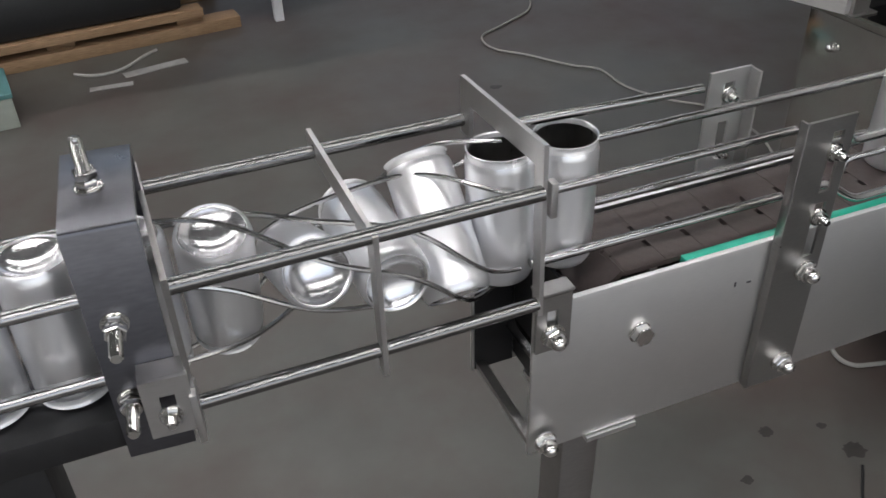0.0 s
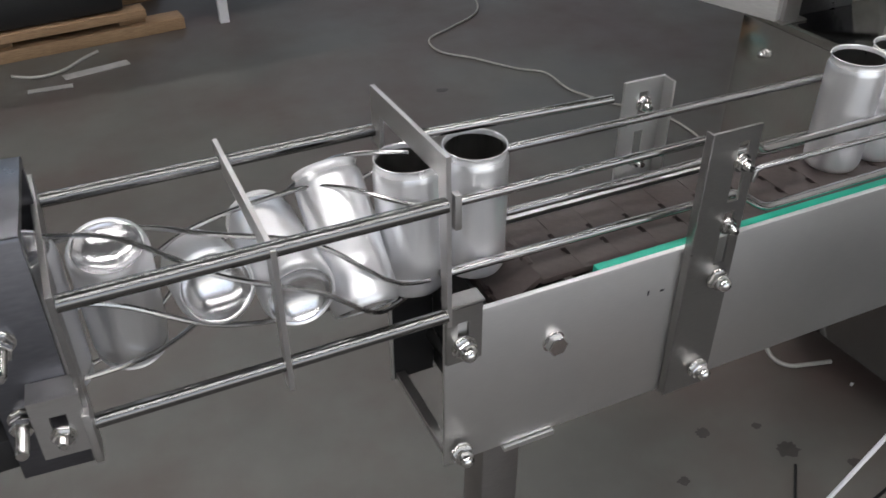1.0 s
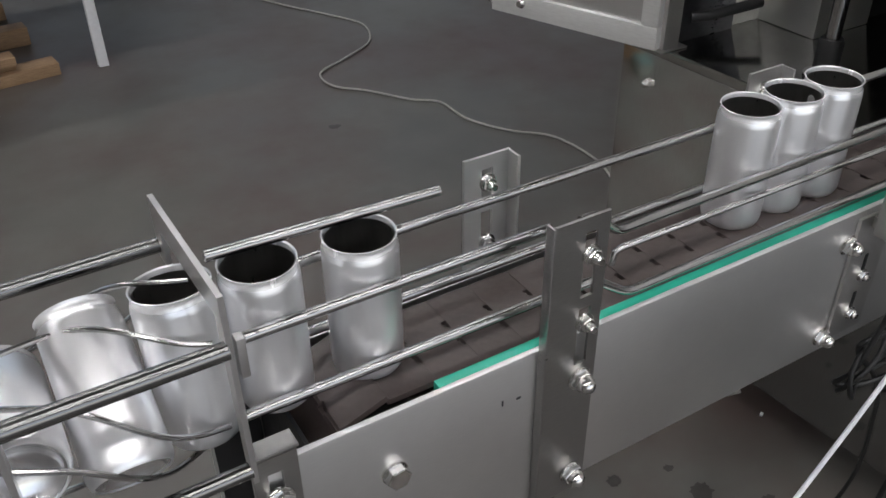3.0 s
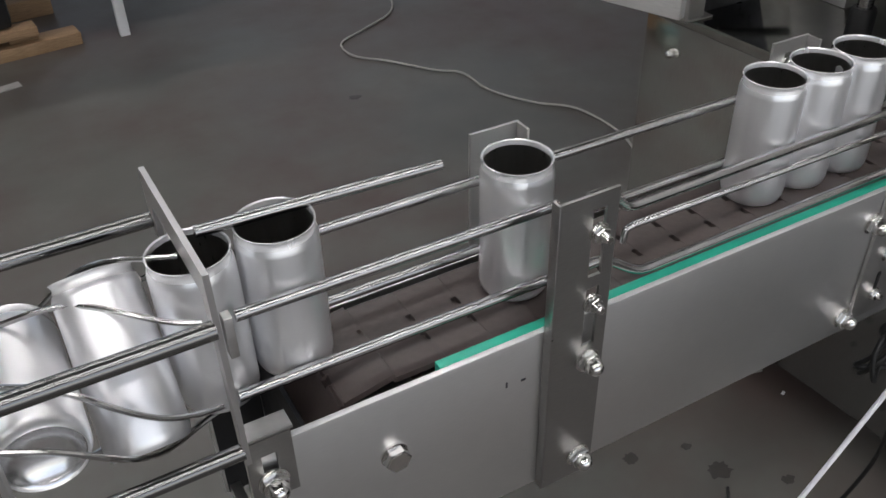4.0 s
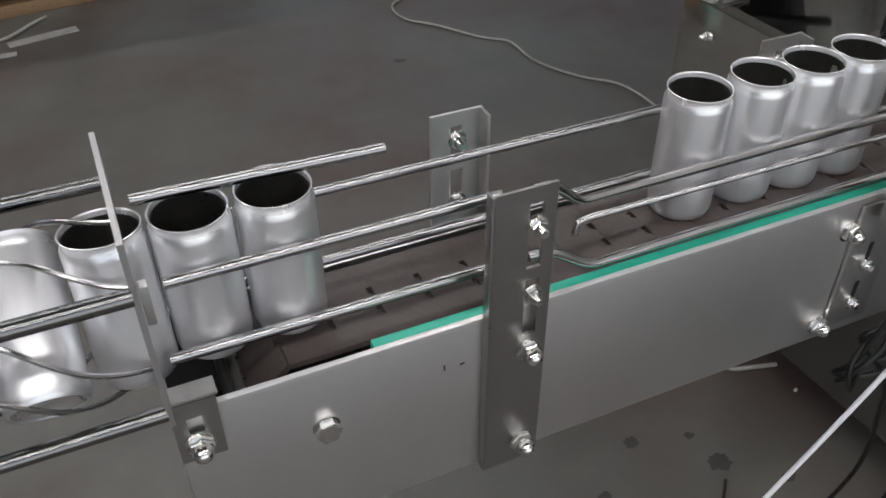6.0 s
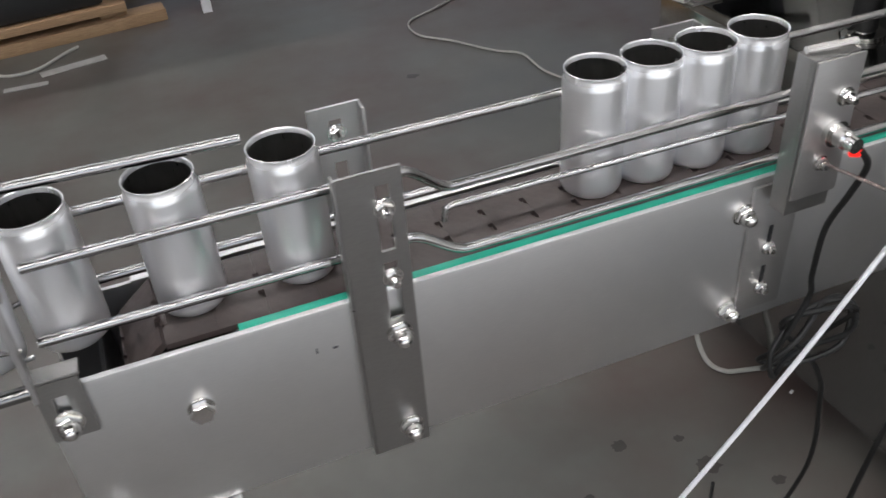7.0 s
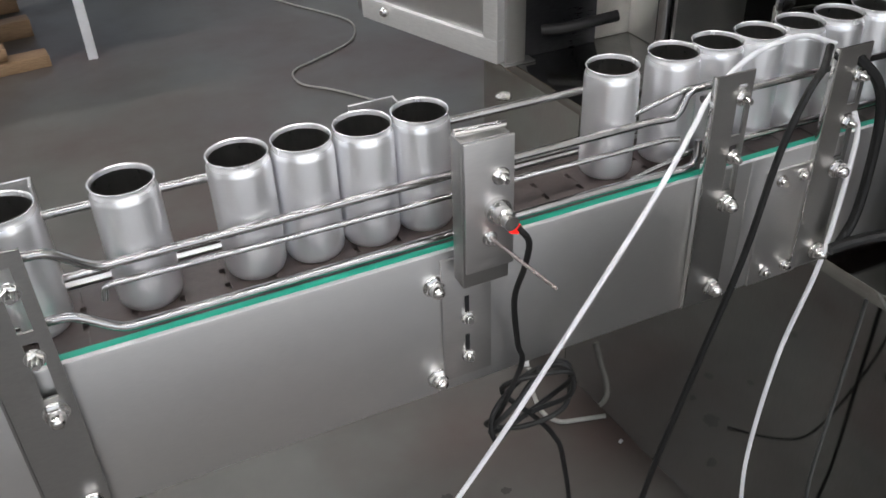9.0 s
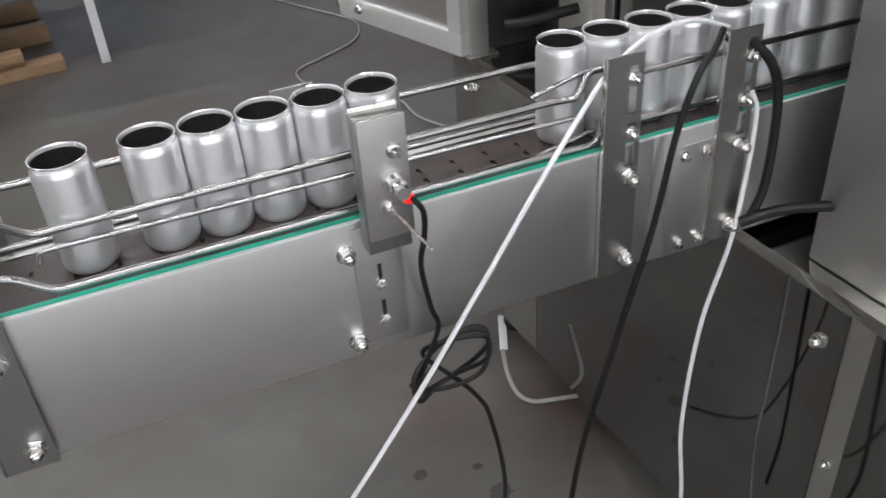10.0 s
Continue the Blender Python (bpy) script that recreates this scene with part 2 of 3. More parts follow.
        lathe(prof + [(0.0034, 0.0348), (0, 0.0348)], 14, bm)
    elif kind == "small":
        hexagon(bm, 0.0058, 0.0016, 0.0056)
        lathe([(0.0032, 0.0056), (0.0032, 0.009), (0, 0.009)], 10, bm)
    return finish("bolt", bm, BRASSY if kind == "brassy" else BOLT)


BOLTS = {k: bolt_mesh(k) for k in ("acorn", "hex", "stud", "long", "small")}


def bolt(kind, parent, x, y, z, turn=TOWARD, label=""):
    name = {"acorn": "acorn_nut", "hex": "hex_bolt", "stud": "stud_nut", "long": "threaded_stud", "small": "screw"}[kind]
    return part(name, BOLTS[kind], None, parent, label, pose(x, y, z) @ turn @ pose(0, 0, 0, 0, 0, (x * 977 + z * 1313) % 60))


# ---------------------------------------------------------------- hall
def hall():
    x0, x1, y0, y1, top = -7.0, 9.0, SOUTH, 9.0, 5.5
    part("floor", boxed(x0 - 0.2, x1 + 0.2, y0 - 0.2, y1 + 0.2, -0.2, 0.0), FLOOR, smooth=0)
    yard = part("ground", boxed(-60, 60, -80, y0 - 0.2, -0.25, -0.02), YARD, smooth=0)
    tagged(yard, "pale concrete yard outside the assumed door opening", "ground", kind="structure")
    tagged(bpy.data.objects["floor"], "dark grey worn concrete floor with brown stains", "floor", kind="structure")
    for nm, b in (("wall_north", 0), ("wall_south", None),
                  ("wall_west", (x0 - 0.2, x0, y0, y1, 0, top)), ("wall_east", (x1, x1 + 0.2, y0, y1, 0, top))):
        if b is None:
            bm = boxed(x0, DOOR_X0, y0 - 0.2, y0, 0, top)
            box(bm, DOOR_X1, x1, y0 - 0.2, y0, 0, top)
            box(bm, DOOR_X0, DOOR_X1, y0 - 0.2, y0, DOOR_H, top)
        elif b == 0:
            bm = boxed(x0, x1, y1, y1 + 0.2, 0, 2.0)
            box(bm, x0, x1, y1, y1 + 0.2, 4.2, top)
            box(bm, x0, x0 + 0.25, y1, y1 + 0.2, 2.0, 4.2)
            box(bm, x1 - 0.25, x1, y1, y1 + 0.2, 2.0, 4.2)
        else:
            bm = boxed(*b)
        tagged(part(nm, bm, WALLP, smooth=0), "plain grey painted factory wall", "wall", kind="structure")
    tagged(part("ceiling", boxed(x0, x1, y0, y1, top, top + 0.2), CEIL, smooth=0), "plain dark factory ceiling", "ceiling", kind="structure")
    first = None
    for y in (-2.6, -0.9, 2.6, 5.6):
        at = pose(-2.0, y, top - 1.2)
        if first is None:
            first = thing("strip_light", "long white fluorescent strip light hung from the ceiling", "ceiling light", "strip lights", at=at)
            part("frame", boxed(-4.7, 4.7, -0.12, 0.12, 0.0, 0.07, bevel=0.01), SHEET, first)
            part("diffuser", boxed(-4.65, 4.65, -0.10, 0.10, -0.03, -0.002, bevel=0.006), LAMP, first, "glowing white diffuser")
            for x in (-4, 0, 4):
                part("hanger", tube([(x, 0, 0.0705), (x, 0, 1.199)], 0.01), DULL_ROD, first)
        else:
            copy_thing(first, at)
    # unseen window band and lamp, added high in the north wall to brighten the floor
    for k in range(9):
        x = x0 + 0.4 + k * 1.72
        w = tagged(new("window_%d" % (k + 1)), "unseen tall factory window with a grey steel frame, added for light", "window", "north windows", "structure")
        for bx in ((x, x + 1.56, -0.02, 0.06, 2.0, 2.06), (x, x + 1.56, -0.02, 0.06, 4.14, 4.2), (x, x + 0.06, -0.02, 0.06, 2.06, 4.14), (x + 1.5, x + 1.56, -0.02, 0.06, 2.06, 4.14)):
            part("frame", boxed(bx[0], bx[1], y1 + bx[2], y1 + bx[3], bx[4], bx[5]), DULL_ROD, w)
    lamp = bpy.data.lights.new("window_daylight", "AREA")
    lamp.shape, lamp.size, lamp.size_y, lamp.energy, lamp.color = "RECTANGLE", x1 - x0 - 0.6, 2.05, 50, (1.0, 0.985, 0.985)
    new("window_daylight", lamp).matrix_basis = look(((x0 + x1) / 2, y1 + 0.12, 3.1), ((x0 + x1) / 2, 0, 3.1))


# ---------------------------------------------------------------- conveyor
YC, BELT_Z = 0.530, 0.868          # middle of the line, top of the chain
FRONT, REAR = 0.472, 0.592         # outer faces of the side plates
PLATE_Z0, PLATE_Z1 = 0.706, 0.868
TAIL, HEAD = 0.288, 1.80
SCUFF_X = 0.478


def conveyor():
    c = thing("conveyor", "stainless steel chain conveyor with green wear strips", "conveyor", at=pose(0, 0, 0))
    part("top_edge", boxed(TAIL, 1.212, FRONT - 0.0004, FRONT + 0.0042, PLATE_Z1 + 0.0001, PLATE_Z1 + 0.0012, bevel=0.0004), EDGE, c, "upper edge of the side plate, its glint painted pale")
    part("top_edge", boxed(1.2125, HEAD, FRONT - 0.0004, FRONT + 0.0042, PLATE_Z1 + 0.0001, PLATE_Z1 + 0.0012, bevel=0.0004), EDGE, c, "upper edge of the side plate, its glint painted pale")
    part("side_plate", boxed(TAIL, 1.212, FRONT, FRONT + 0.004, PLATE_Z0, PLATE_Z1, bevel=0.0018), SHEET, c, "brushed stainless side plate")
    part("side_plate", boxed(1.212, HEAD, FRONT, FRONT + 0.004, PLATE_Z0, PLATE_Z1, bevel=0.0008), SHEET, c, "brushed stainless side plate")
    part("side_plate", boxed(TAIL, HEAD, REAR - 0.004, REAR, PLATE_Z0, PLATE_Z1 - 0.012, bevel=0.0008), SHEET, c, "brushed stainless side plate")
    for y0, y1, x0, mt, lab in ((FRONT + 0.0045, FRONT + 0.0135, 0.428, GREEN, "green plastic wear strip"), (REAR - 0.0135, REAR - 0.0045, 0.36, SHEET, "steel edge strip")):
        part("wear_strip", boxed(x0, 1.72, y0, y1, BELT_Z - 0.022, BELT_Z + (0.0004 if mt is GREEN else -0.004), bevel=0.0012), mt, c, lab)
    # bottom flange, cross bars and tail shaft
    part("flange", boxed(0.345, 0.395, FRONT - 0.003, FRONT + 0.02, PLATE_Z0 - 0.006, PLATE_Z0 - 0.001), SHEET, c)
    part("cross_bar", tube([(0.33, FRONT + 0.005, 0.752), (0.33, REAR - 0.005, 0.752)], 0.008), DULL_ROD, c)
    part("cross_bar", boxed(0.291, 0.300, FRONT + 0.005, REAR - 0.005, 0.710, 0.716), PLATE, c)
    # two black sheets added for the darkness inside the open tail
    part("tail_shade", boxed(0.330, 0.333, FRONT + 0.005, REAR - 0.005, 0.7165, 0.858), BLACK, c, "black sheet added as shade behind the tail opening")
    part("shade_liner", boxed(TAIL + 0.002, 0.3295, REAR - 0.0056, REAR - 0.0044, 0.708, 0.852), BLACK, c, "black sheet added as shade inside the tail")
    part("tail_roller", tube([(0.387, FRONT + 0.005, 0.815), (0.387, REAR - 0.005, 0.815)], 0.040, 24), BLACK, c, "black tail sprocket")
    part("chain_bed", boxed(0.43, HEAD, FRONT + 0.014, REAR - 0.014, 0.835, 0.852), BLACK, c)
    bolt("hex", c, 0.387, FRONT, 0.812)
    bolt("acorn", c, 0.302, FRONT - 0.0035, 0.722)
    bolt("acorn", c, 0.302, FRONT - 0.0045, 0.842)
    # bent mounting tab at the tail end
    tab = pierced([0.288, 0.297, 0.307, 0.318], [0.826, 0.836, 0.866, 0.880], {(1, 1)}, FRONT - 0.0045, FRONT - 0.0012)
    box(tab, 0.290, 0.320, FRONT - 0.0045, FRONT + 0.011, 0.8802, 0.883, bevel=0.0008)
    part("mounting_tab", tab, BRACKET, c, smooth=0)
    thing_part_leg(c, 0.366, 0.530)
    for x, w, h in ((SCUFF_X, 0.0013, 0.005), (SCUFF_X + 0.013, 0.004, 0.0018)):
        part("scuff", boxed(x, x + w, FRONT - 0.0006, FRONT - 0.0001, 0.829, 0.829 + h), HOOD, c, "small dark pen mark")
    # second plate joint
    for x, z in ((1.251, 0.838), (1.279, 0.838), (1.253, 0.722), (1.282, 0.722)):
        bolt("small", c, x, FRONT - 0.004, z)
    part("joint_plate", boxed(1.233, 1.300, FRONT - 0.004, FRONT - 0.0005, 0.708, 0.850, bevel=0.0006), STEEL, c)
    return c


def thing_part_leg(c, x, y):
    leg = part("leg", boxed(x - 0.02, x + 0.02, y - 0.02, y + 0.02, 0.03, PLATE_Z0 + 0.03, bevel=0.003), PLATE, c)
    part("foot", lathe([(0, 0), (0.035, 0), (0.035, 0.008), (0.012, 0.014), (0.010, 0.032), (0, 0.032)], 20, m=pose(x, y, 0)), BLACK, leg, "black levelling foot")
    part("bracket_plate", boxed(x - 0.03, x + 0.03, y - 0.045, y + 0.045, PLATE_Z0 - 0.012, PLATE_Z0 - 0.006), STEEL, leg)
    return leg


def pierced(xs, zs, holes, y0, y1):
    """One plate over a grid of xs and zs, with the cells in holes cut through it."""
    bm = bmesh.new()
    v = {(i, k, y): bm.verts.new((x, y, z)) for i, x in enumerate(xs) for k, z in enumerate(zs) for y in (y0, y1)}
    cells = {(i, k) for i in range(len(xs) - 1) for k in range(len(zs) - 1)} - holes
    for i, k in cells:
        for y in (y0, y1):
            bm.faces.new([v[a, b, y] for a, b in ((i, k), (i + 1, k), (i + 1, k + 1), (i, k + 1))])
        for (di, dk), (a, b) in (((-1, 0), ((i, k), (i, k + 1))), ((1, 0), ((i + 1, k), (i + 1, k + 1))), ((0, -1), ((i, k), (i + 1, k))), ((0, 1), ((i, k + 1), (i + 1, k + 1)))):
            if (i + di, k + dk) not in cells:
                bm.faces.new([v[(*a, y0)], v[(*b, y0)], v[(*b, y1)], v[(*a, y1)]])
    return bm


def slotted_bracket(name, x, face, z0, z1, front=True, studs=(), nuts=(), width=0.05, off=0.0, bright=True):
    """An upright channel bracket with a long slot, its flanges bent back from the face."""
    b = thing(name, "brushed stainless slotted guide rail bracket bolted to the conveyor", "bracket", "guide rail brackets")
    s = 1 if front else -1
    t = 0.0025
    w, sw = width / 2, 0.0055
    x += off
    s0, s1 = z0 + (z1 - z0) * (0.52 if front else 0.30), z1 - 0.012
    y0, y1 = sorted((face, face + s * t))
    mid = (s0 + s1) / 2
    bm = pierced([x - off - w, x - sw, x + sw, x - off + w], [z0, s0, mid - 0.006, mid + 0.004, s1, z1], {(1, 1), (1, 3)}, y0, y1)
    f0, f1 = sorted((face + s * t, face + s * 0.017))
    part("plate", bm, BRACKET if front else SHEET, b, smooth=0)
    if front:
        # brighter or duller metal paints the fold's highlight or its shaded side
        part("flange", boxed(x - off - w - 0.0026, x - off - w - 0.0002, face - 0.0006, FRONT - 0.0006, z0, z1, bevel=0.0009), BOLT if bright else PLATE, b, "folded edge with a painted highlight" if bright else "folded side with painted shade")
    else:
        part("flange", boxed(x + w - t, x + w, f0, f1, z0, z1, bevel=0.0008), STEEL, b)
        part("foot", boxed(x - w - 0.003, x + w - 0.003, REAR - 0.002, face + 0.006, z0 - 0.014, z0 - 0.0005, bevel=0.0008), BLACK, b, "black plastic foot block")
    for z in studs:
        bolt("stud", b, x, face - (0 if front else t), z)
    for z in nuts:
        bolt("acorn", b, x, face - 0.0005, z)
    return b


def rail(name, points, r, mat, label, n=16, group="guide rails"):
    t = thing(name, label, "guide rail", group)
    part("rod", tube(points, r, n), mat, t)
    return t


def bent(p, q, x0, x1, xb0, xb1):
    """A rail from p=(y, z) at x0 with an offset bend between xb0 and xb1 to q=(y, z), to x1."""
    pts = [(x0, *p), (xb0, *p)]
    for i in range(1, 9):
        f = i / 8
        e = f * f * (3 - 2 * f)
        pts.append((xb0 + (xb1 - xb0) * f, p[0] + (q[0] - p[0]) * e, p[1] + (q[1] - p[1]) * e))
    return pts + [(x1, *q)]


def guides():
    slotted_bracket("guide_bracket", 0.534, FRONT - 0.009, 0.706, 0.979, True, (0.948, 0.888), (0.834, 0.730), 0.046, 0.008, False)
    slotted_bracket("guide_bracket", 1.167, FRONT - 0.006, 0.710, 0.974, True, (0.948, 0.886), (0.835, 0.730), 0.042, 0.010)
    slotted_bracket("guide_bracket", 1.312, FRONT - 0.006, 0.714, 0.972, True, (0.940, 0.889), (0.835, 0.730), 0.042, 0.010)
    slotted_bracket("guide_bracket", 0.546, 0.600, 0.850, 0.962, False, (0.938, 0.880), width=0.044)
    slotted_bracket("guide_bracket", 0.861, 0.600, 0.850, 0.962, False, (0.938, 0.880), width=0.044)
    R = 0.0039
    lab = "polished stainless round guide rail beside the chain"
    rail("guide_rail", [(0.306, 0.5, 0.952), (0.535, 0.5, 0.951)], R, ROD, lab)
    rail("guide_rail", [(0.298, 0.5, 0.890), (0.535, 0.5, 0.888)], R, ROD, lab)
    rail("guide_rail", [(0.330, 0.561, 0.948), (1.70, 0.561, 0.938)], R, ROD, lab)
    rail("guide_rail", [(0.330, 0.561, 0.886), (1.70, 0.561, 0.880)], R, ROD, lab)
    rail("guide_rail", [(0.300, 0.535, 0.993), (0.464, 0.535, 0.987)], R, ROD, "short stainless hold-down rod above the cans")
    rail("guide_rail", bent((0.489, 0.957), (0.5, 0.926), 0.553, 1.10, 0.562, 0.606) + [(1.128, 0.5, 0.924), (1.136, 0.5, 0.931), (1.141, 0.5, 0.945), (1.148, 0.499, 0.950), (1.178, 0.496, 0.951)], R, ROD, lab)
    rail("guide_rail", bent((0.489, 0.898), (0.4862, 0.8748), 0.553, 1.05, 0.564, 0.612) + [(1.136, 0.4852, 0.8732), (1.147, 0.4855, 0.8755), (1.152, 0.487, 0.884), (1.153, 0.489, 0.900)], R, ROD, lab)
    rail("guide_rail", [(0.598, 0.5, 0.896), (0.600, 0.5, 0.9065), (0.606, 0.5, 0.9085), (1.125, 0.5, 0.902), (1.136, 0.497, 0.901)], 0.0028, ROD, "thin stainless guide rod beside the chain")
    rail("guide_rail", [(1.170, 0.5, 0.951), (1.141, 0.502, 0.950), (1.134, 0.503, 0.948), (1.085, 0.512, 0.930)], 0.0026, ROD, "thin bent stainless rail end beside the chain")
    rail("guide_rail", [(1.160, 0.496, 0.886), (1.152, 0.496, 0.884), (1.081, 0.494, 0.872)], 0.0024, ROD, "thin bent stainless rail end beside the chain")
    rail("guide_rail", [(1.16, 0.5, 0.936), (1.62, 0.5, 0.930)], R, ROD, lab)
    rail("guide_rail", [(1.16, 0.5, 0.880), (1.62, 0.5, 0.876)], R, ROD, lab)


# ---------------------------------------------------------------- twist cage
TURN_X = [-0.30, 0.00, 0.035, 0.072, 0.100, 0.130, 0.158, 0.184, 0.206, 0.236, 0.260, 0.285, 0.31, 2.5]
TURN_A = [180, 180, 176, 164, 142, 118, 106, 95, 84, 48, 19, 3, 0, 0]
CAN_X = [-0.30, 0.00, 0.035, 0.072, 0.100, 0.130, 0.158, 0.184, 0.206, 0.236, 0.260, 0.285, 0.31, 2.5]
CAN_A = [180, 180, 176, 164, 141, 115, 104, 91, 77, 45, 18, 3, 0, 0]
HALF = 0.0548                  # half a can's height
AXIS_Z = BELT_Z + HALF


def can_turn(x):
    return float(np.interp(x, CAN_X, CAN_A))


def cage():
    c = thing("twist_cage", "stainless twist chute of rods and spiral wires", "can twister")
    for (y, z), r in (((0.603, 0.967), 0.0053), ((0.468, 0.974), 0.0057), ((0.468, 0.877), 0.0053)):
        part("rod", tube([(0.036, y, z), (0.288, y, z)], r, 24), DULL_ROD, c)
    for x, far, top in ((0.166, 0.622, 0.977), (0.289, 0.592, 1.010)):
        w = 0.022 if x < 0.2 else 0.036
        if x < 0.2:
            out = [(far, top), (0.461, top), (0.461, 0.858), (0.471, 0.858), (0.477, top - w * 0.8), (far, top - w * 0.7)]
        else:
            out = [(0.606, 1.004), (0.467, 1.011), (0.464, 0.868), (0.474, 0.868), (0.480, 0.991), (0.588, 0.985), (0.591, 0.956), (0.606, 0.956)]
        part("end_plate" if x > 0.2 else "hoop_plate", slab(out, x - 0.0018, x + 0.0018), STEEL, c, smooth=0)
    part("end_plate", slab([(0.612, 0.984), (0.461, 0.984), (0.461, 0.862), (0.488, 0.862), (0.490, 0.956), (0.612, 0.956)], 0.034, 0.038), PLATE, c, smooth=0)
    part("clip", boxed(0.2918, 0.297, 0.462, 0.470, 0.955, 0.983, bevel=0.0008), STEEL, c)
    xs = np.linspace(0.038, 0.287, 40)
    ang = np.interp(np.arange(0.038 - 0.03, 0.287 + 0.031, 0.002), TURN_X, TURN_A)
    ang = np.convolve(np.pad(ang, 8, mode="edge"), np.ones(17) / 17, mode="valid")
    ax = np.arange(0.038 - 0.03, 0.287 + 0.031, 0.002)
    for a, b in ((0.034, 0.0318), (-0.030, 0.0318), (0.034, -0.0318), (-0.034, -0.0318), (0.0590, 0.006), (-0.0600, 0.004)):
        pts = []
        for x in xs:
            th = radians(float(np.interp(x, ax, ang)))
            u, v = (-math.sin(th), -math.cos(th)), (-math.cos(th), math.sin(th))
            pts.append((x, YC + a * u[0] + b * v[0], AXIS_Z + a * u[1] + b * v[1]))
        part("wire", tube(pts, 0.0019, 8), WIRE, c, "thin spiral guide wire")
    return c


def infeed():
    h = thing("infeed_hood", "dark scuffed steel clamp hood over the can infeed", "hood")
    x0, x1, y0, y1, z1 = -0.010, 0.0335, 0.478, 0.578, 1.018
    bend = [(y0, z1 - 0.003), (y0 + 0.001, z1 - 0.001), (y0 + 0.003, z1), (y1 - 0.003, z1), (y1 - 0.001, z1 - 0.001), (y1, z1 - 0.003)]
    bm = slab([(y0, 0.835)] + bend + [(y1, 0.84), (y1 - 0.006, 0.84), (y1 - 0.006, z1 - 0.006), (y0 + 0.006, z1 - 0.006), (y0 + 0.006, 0.835)], x0, x1)
    part("shell", bm, HOOD, h)
    bolt("long", h, 0.008, 0.525, z1, pose(0, 0, 0))
    bolt("long", h, 0.006, y0, 0.950)
    bolt("long", h, 0.002, y0, 0.888)
    tab = pierced([0.010, 0.020, 0.030, 0.040], [0.866, 0.874, 0.900, 0.914], {(1, 1)}, y0 - 0.020, y0 - 0.017)
    box(tab, 0.010, 0.040, y0 - 0.0168, y0 - 0.0005, 0.911, 0.914)
    part("slotted_tab", tab, STEEL, h, smooth=0)
    bolt("stud", h, 0.025, y0 - 0.020, 0.884)
    h.matrix_basis = pose(0.012, 0.528, 0, 0, 0, -4) @ pose(-0.012, -0.528, 0)
    part("clamp_lug", boxed(0.038, 0.043, 0.455, 0.474, 0.855, 0.897, bevel=0.001), STEEL, h)
    lab = "polished round infeed guide rail"
    for y, z, e in ((0.49, 0.964, -0.011), (0.49, 0.900, -0.011), (0.575, 0.961, -0.011), (0.575, 0.895, -0.011)):
        rail("infeed_rail", [(-0.60, y, z), (e, y, z)], 0.0048, ROD, lab, group="infeed rails")
    b = thing("infeed_beam", "black steel beam under the infeed rails", "beam")
    part("beam", boxed(-0.60, 0.030, 0.486, 0.570, 0.840, 0.866, bevel=0.002), BLACK, b)
    part("post", boxed(-0.13, -0.07, 0.50, 0.56, 0.0, 0.8395, bevel=0.003), BLACK, b)


# ---------------------------------------------------------------- cans and chain
def can_model():
    c = thing("beverage_can", "empty bare aluminium beverage can without lid", "can", "empty cans")
    h = HALF
    outer = [(0.0222, -h + 0.0012), (0.0230, -h), (0.0239, -h + 0.0009), (0.0250, -h + 0.0032), (0.0257, -h + 0.0056), (0.026, -h + 0.0080),
             (0.026, h - 0.0118), (0.0258, h - 0.0102), (0.0253, h - 0.0085), (0.0246, h - 0.0066)]
    part("body", lathe(outer, 48), CAN, c)
    part("base", lathe([(0, -h + 0.0105), (0.005, -h + 0.0101), (0.010, -h + 0.0090), (0.0145, -h + 0.0072), (0.0180, -h + 0.0050), (0.0202, -h + 0.0030), (0.0214, -h + 0.0016), (0.0222, -h + 0.0012)], 40), CAN_BASE, c, "domed bright base")
    part("rim", lathe([(0.0246, h - 0.0066), (0.0241, h - 0.0050), (0.0238, h - 0.0036), (0.0238, h - 0.0022), (0.0242, h - 0.0010), (0.0250, h - 0.0003), (0.0252, h), (0.0246, h + 0.0003), (0.0238, h - 0.0005), (0.0235, h - 0.0040)], 48), CAN_RIM, c, "flared rim with its highlight painted pale")
    part("lining", lathe([(0.0235, h - 0.0040), (0.0246, h - 0.0068), (0.0255, h - 0.0135), (0.0255, -h + 0.0135), (0.0240, -h + 0.008), (0.0175, -h + 0.0075), (0.010, -h + 0.0110), (0, -h + 0.0125)], 48), CAN_IN, c, "inside wall, its shade painted in dark grey")
    return c


PITCH = 0.0381
SPEED = 0.120
LINK_T = 0.0050
R_TAIL = 0.044


def link_mesh():
    w = 0.041
    bm = bmesh.new()
    z0, z1 = -LINK_T, 0.0
    box(bm, -0.0165, 0.0170, -w, w, z0, z1)
    cuts = [-w, -0.019, -0.010, 0.004, 0.012, w]
    for a, b in ((0, 1), (2, 3), (4, 5)):
        box(bm, 0.0170, 0.01985, cuts[a], cuts[b], z0, z1 - 0.0002)
        box(bm, -0.0181, -0.0165, cuts[a] + 0.0005, cuts[b] - 0.0005, z0, z1 - 0.0004)
    box(bm, -0.012, 0.012, -0.018, 0.018, z0 - 0.008, z0)
    lathe([(0, -0.018), (0.0055, -0.018), (0.0055, 0.018), (0, 0.018)], 10, bm, pose(0.019, 0, -LINK_T - 0.004, 90, 0, 0))
    return finish("link", bm, BELT, 0)


X_TAIL, X_HEAD = 0.387, 1.72
STRAIGHT = X_HEAD - X_TAIL
LOOP_LINKS = round((2 * STRAIGHT + 2 * math.pi * R_TAIL) / PITCH)
LOOP = LOOP_LINKS * PITCH
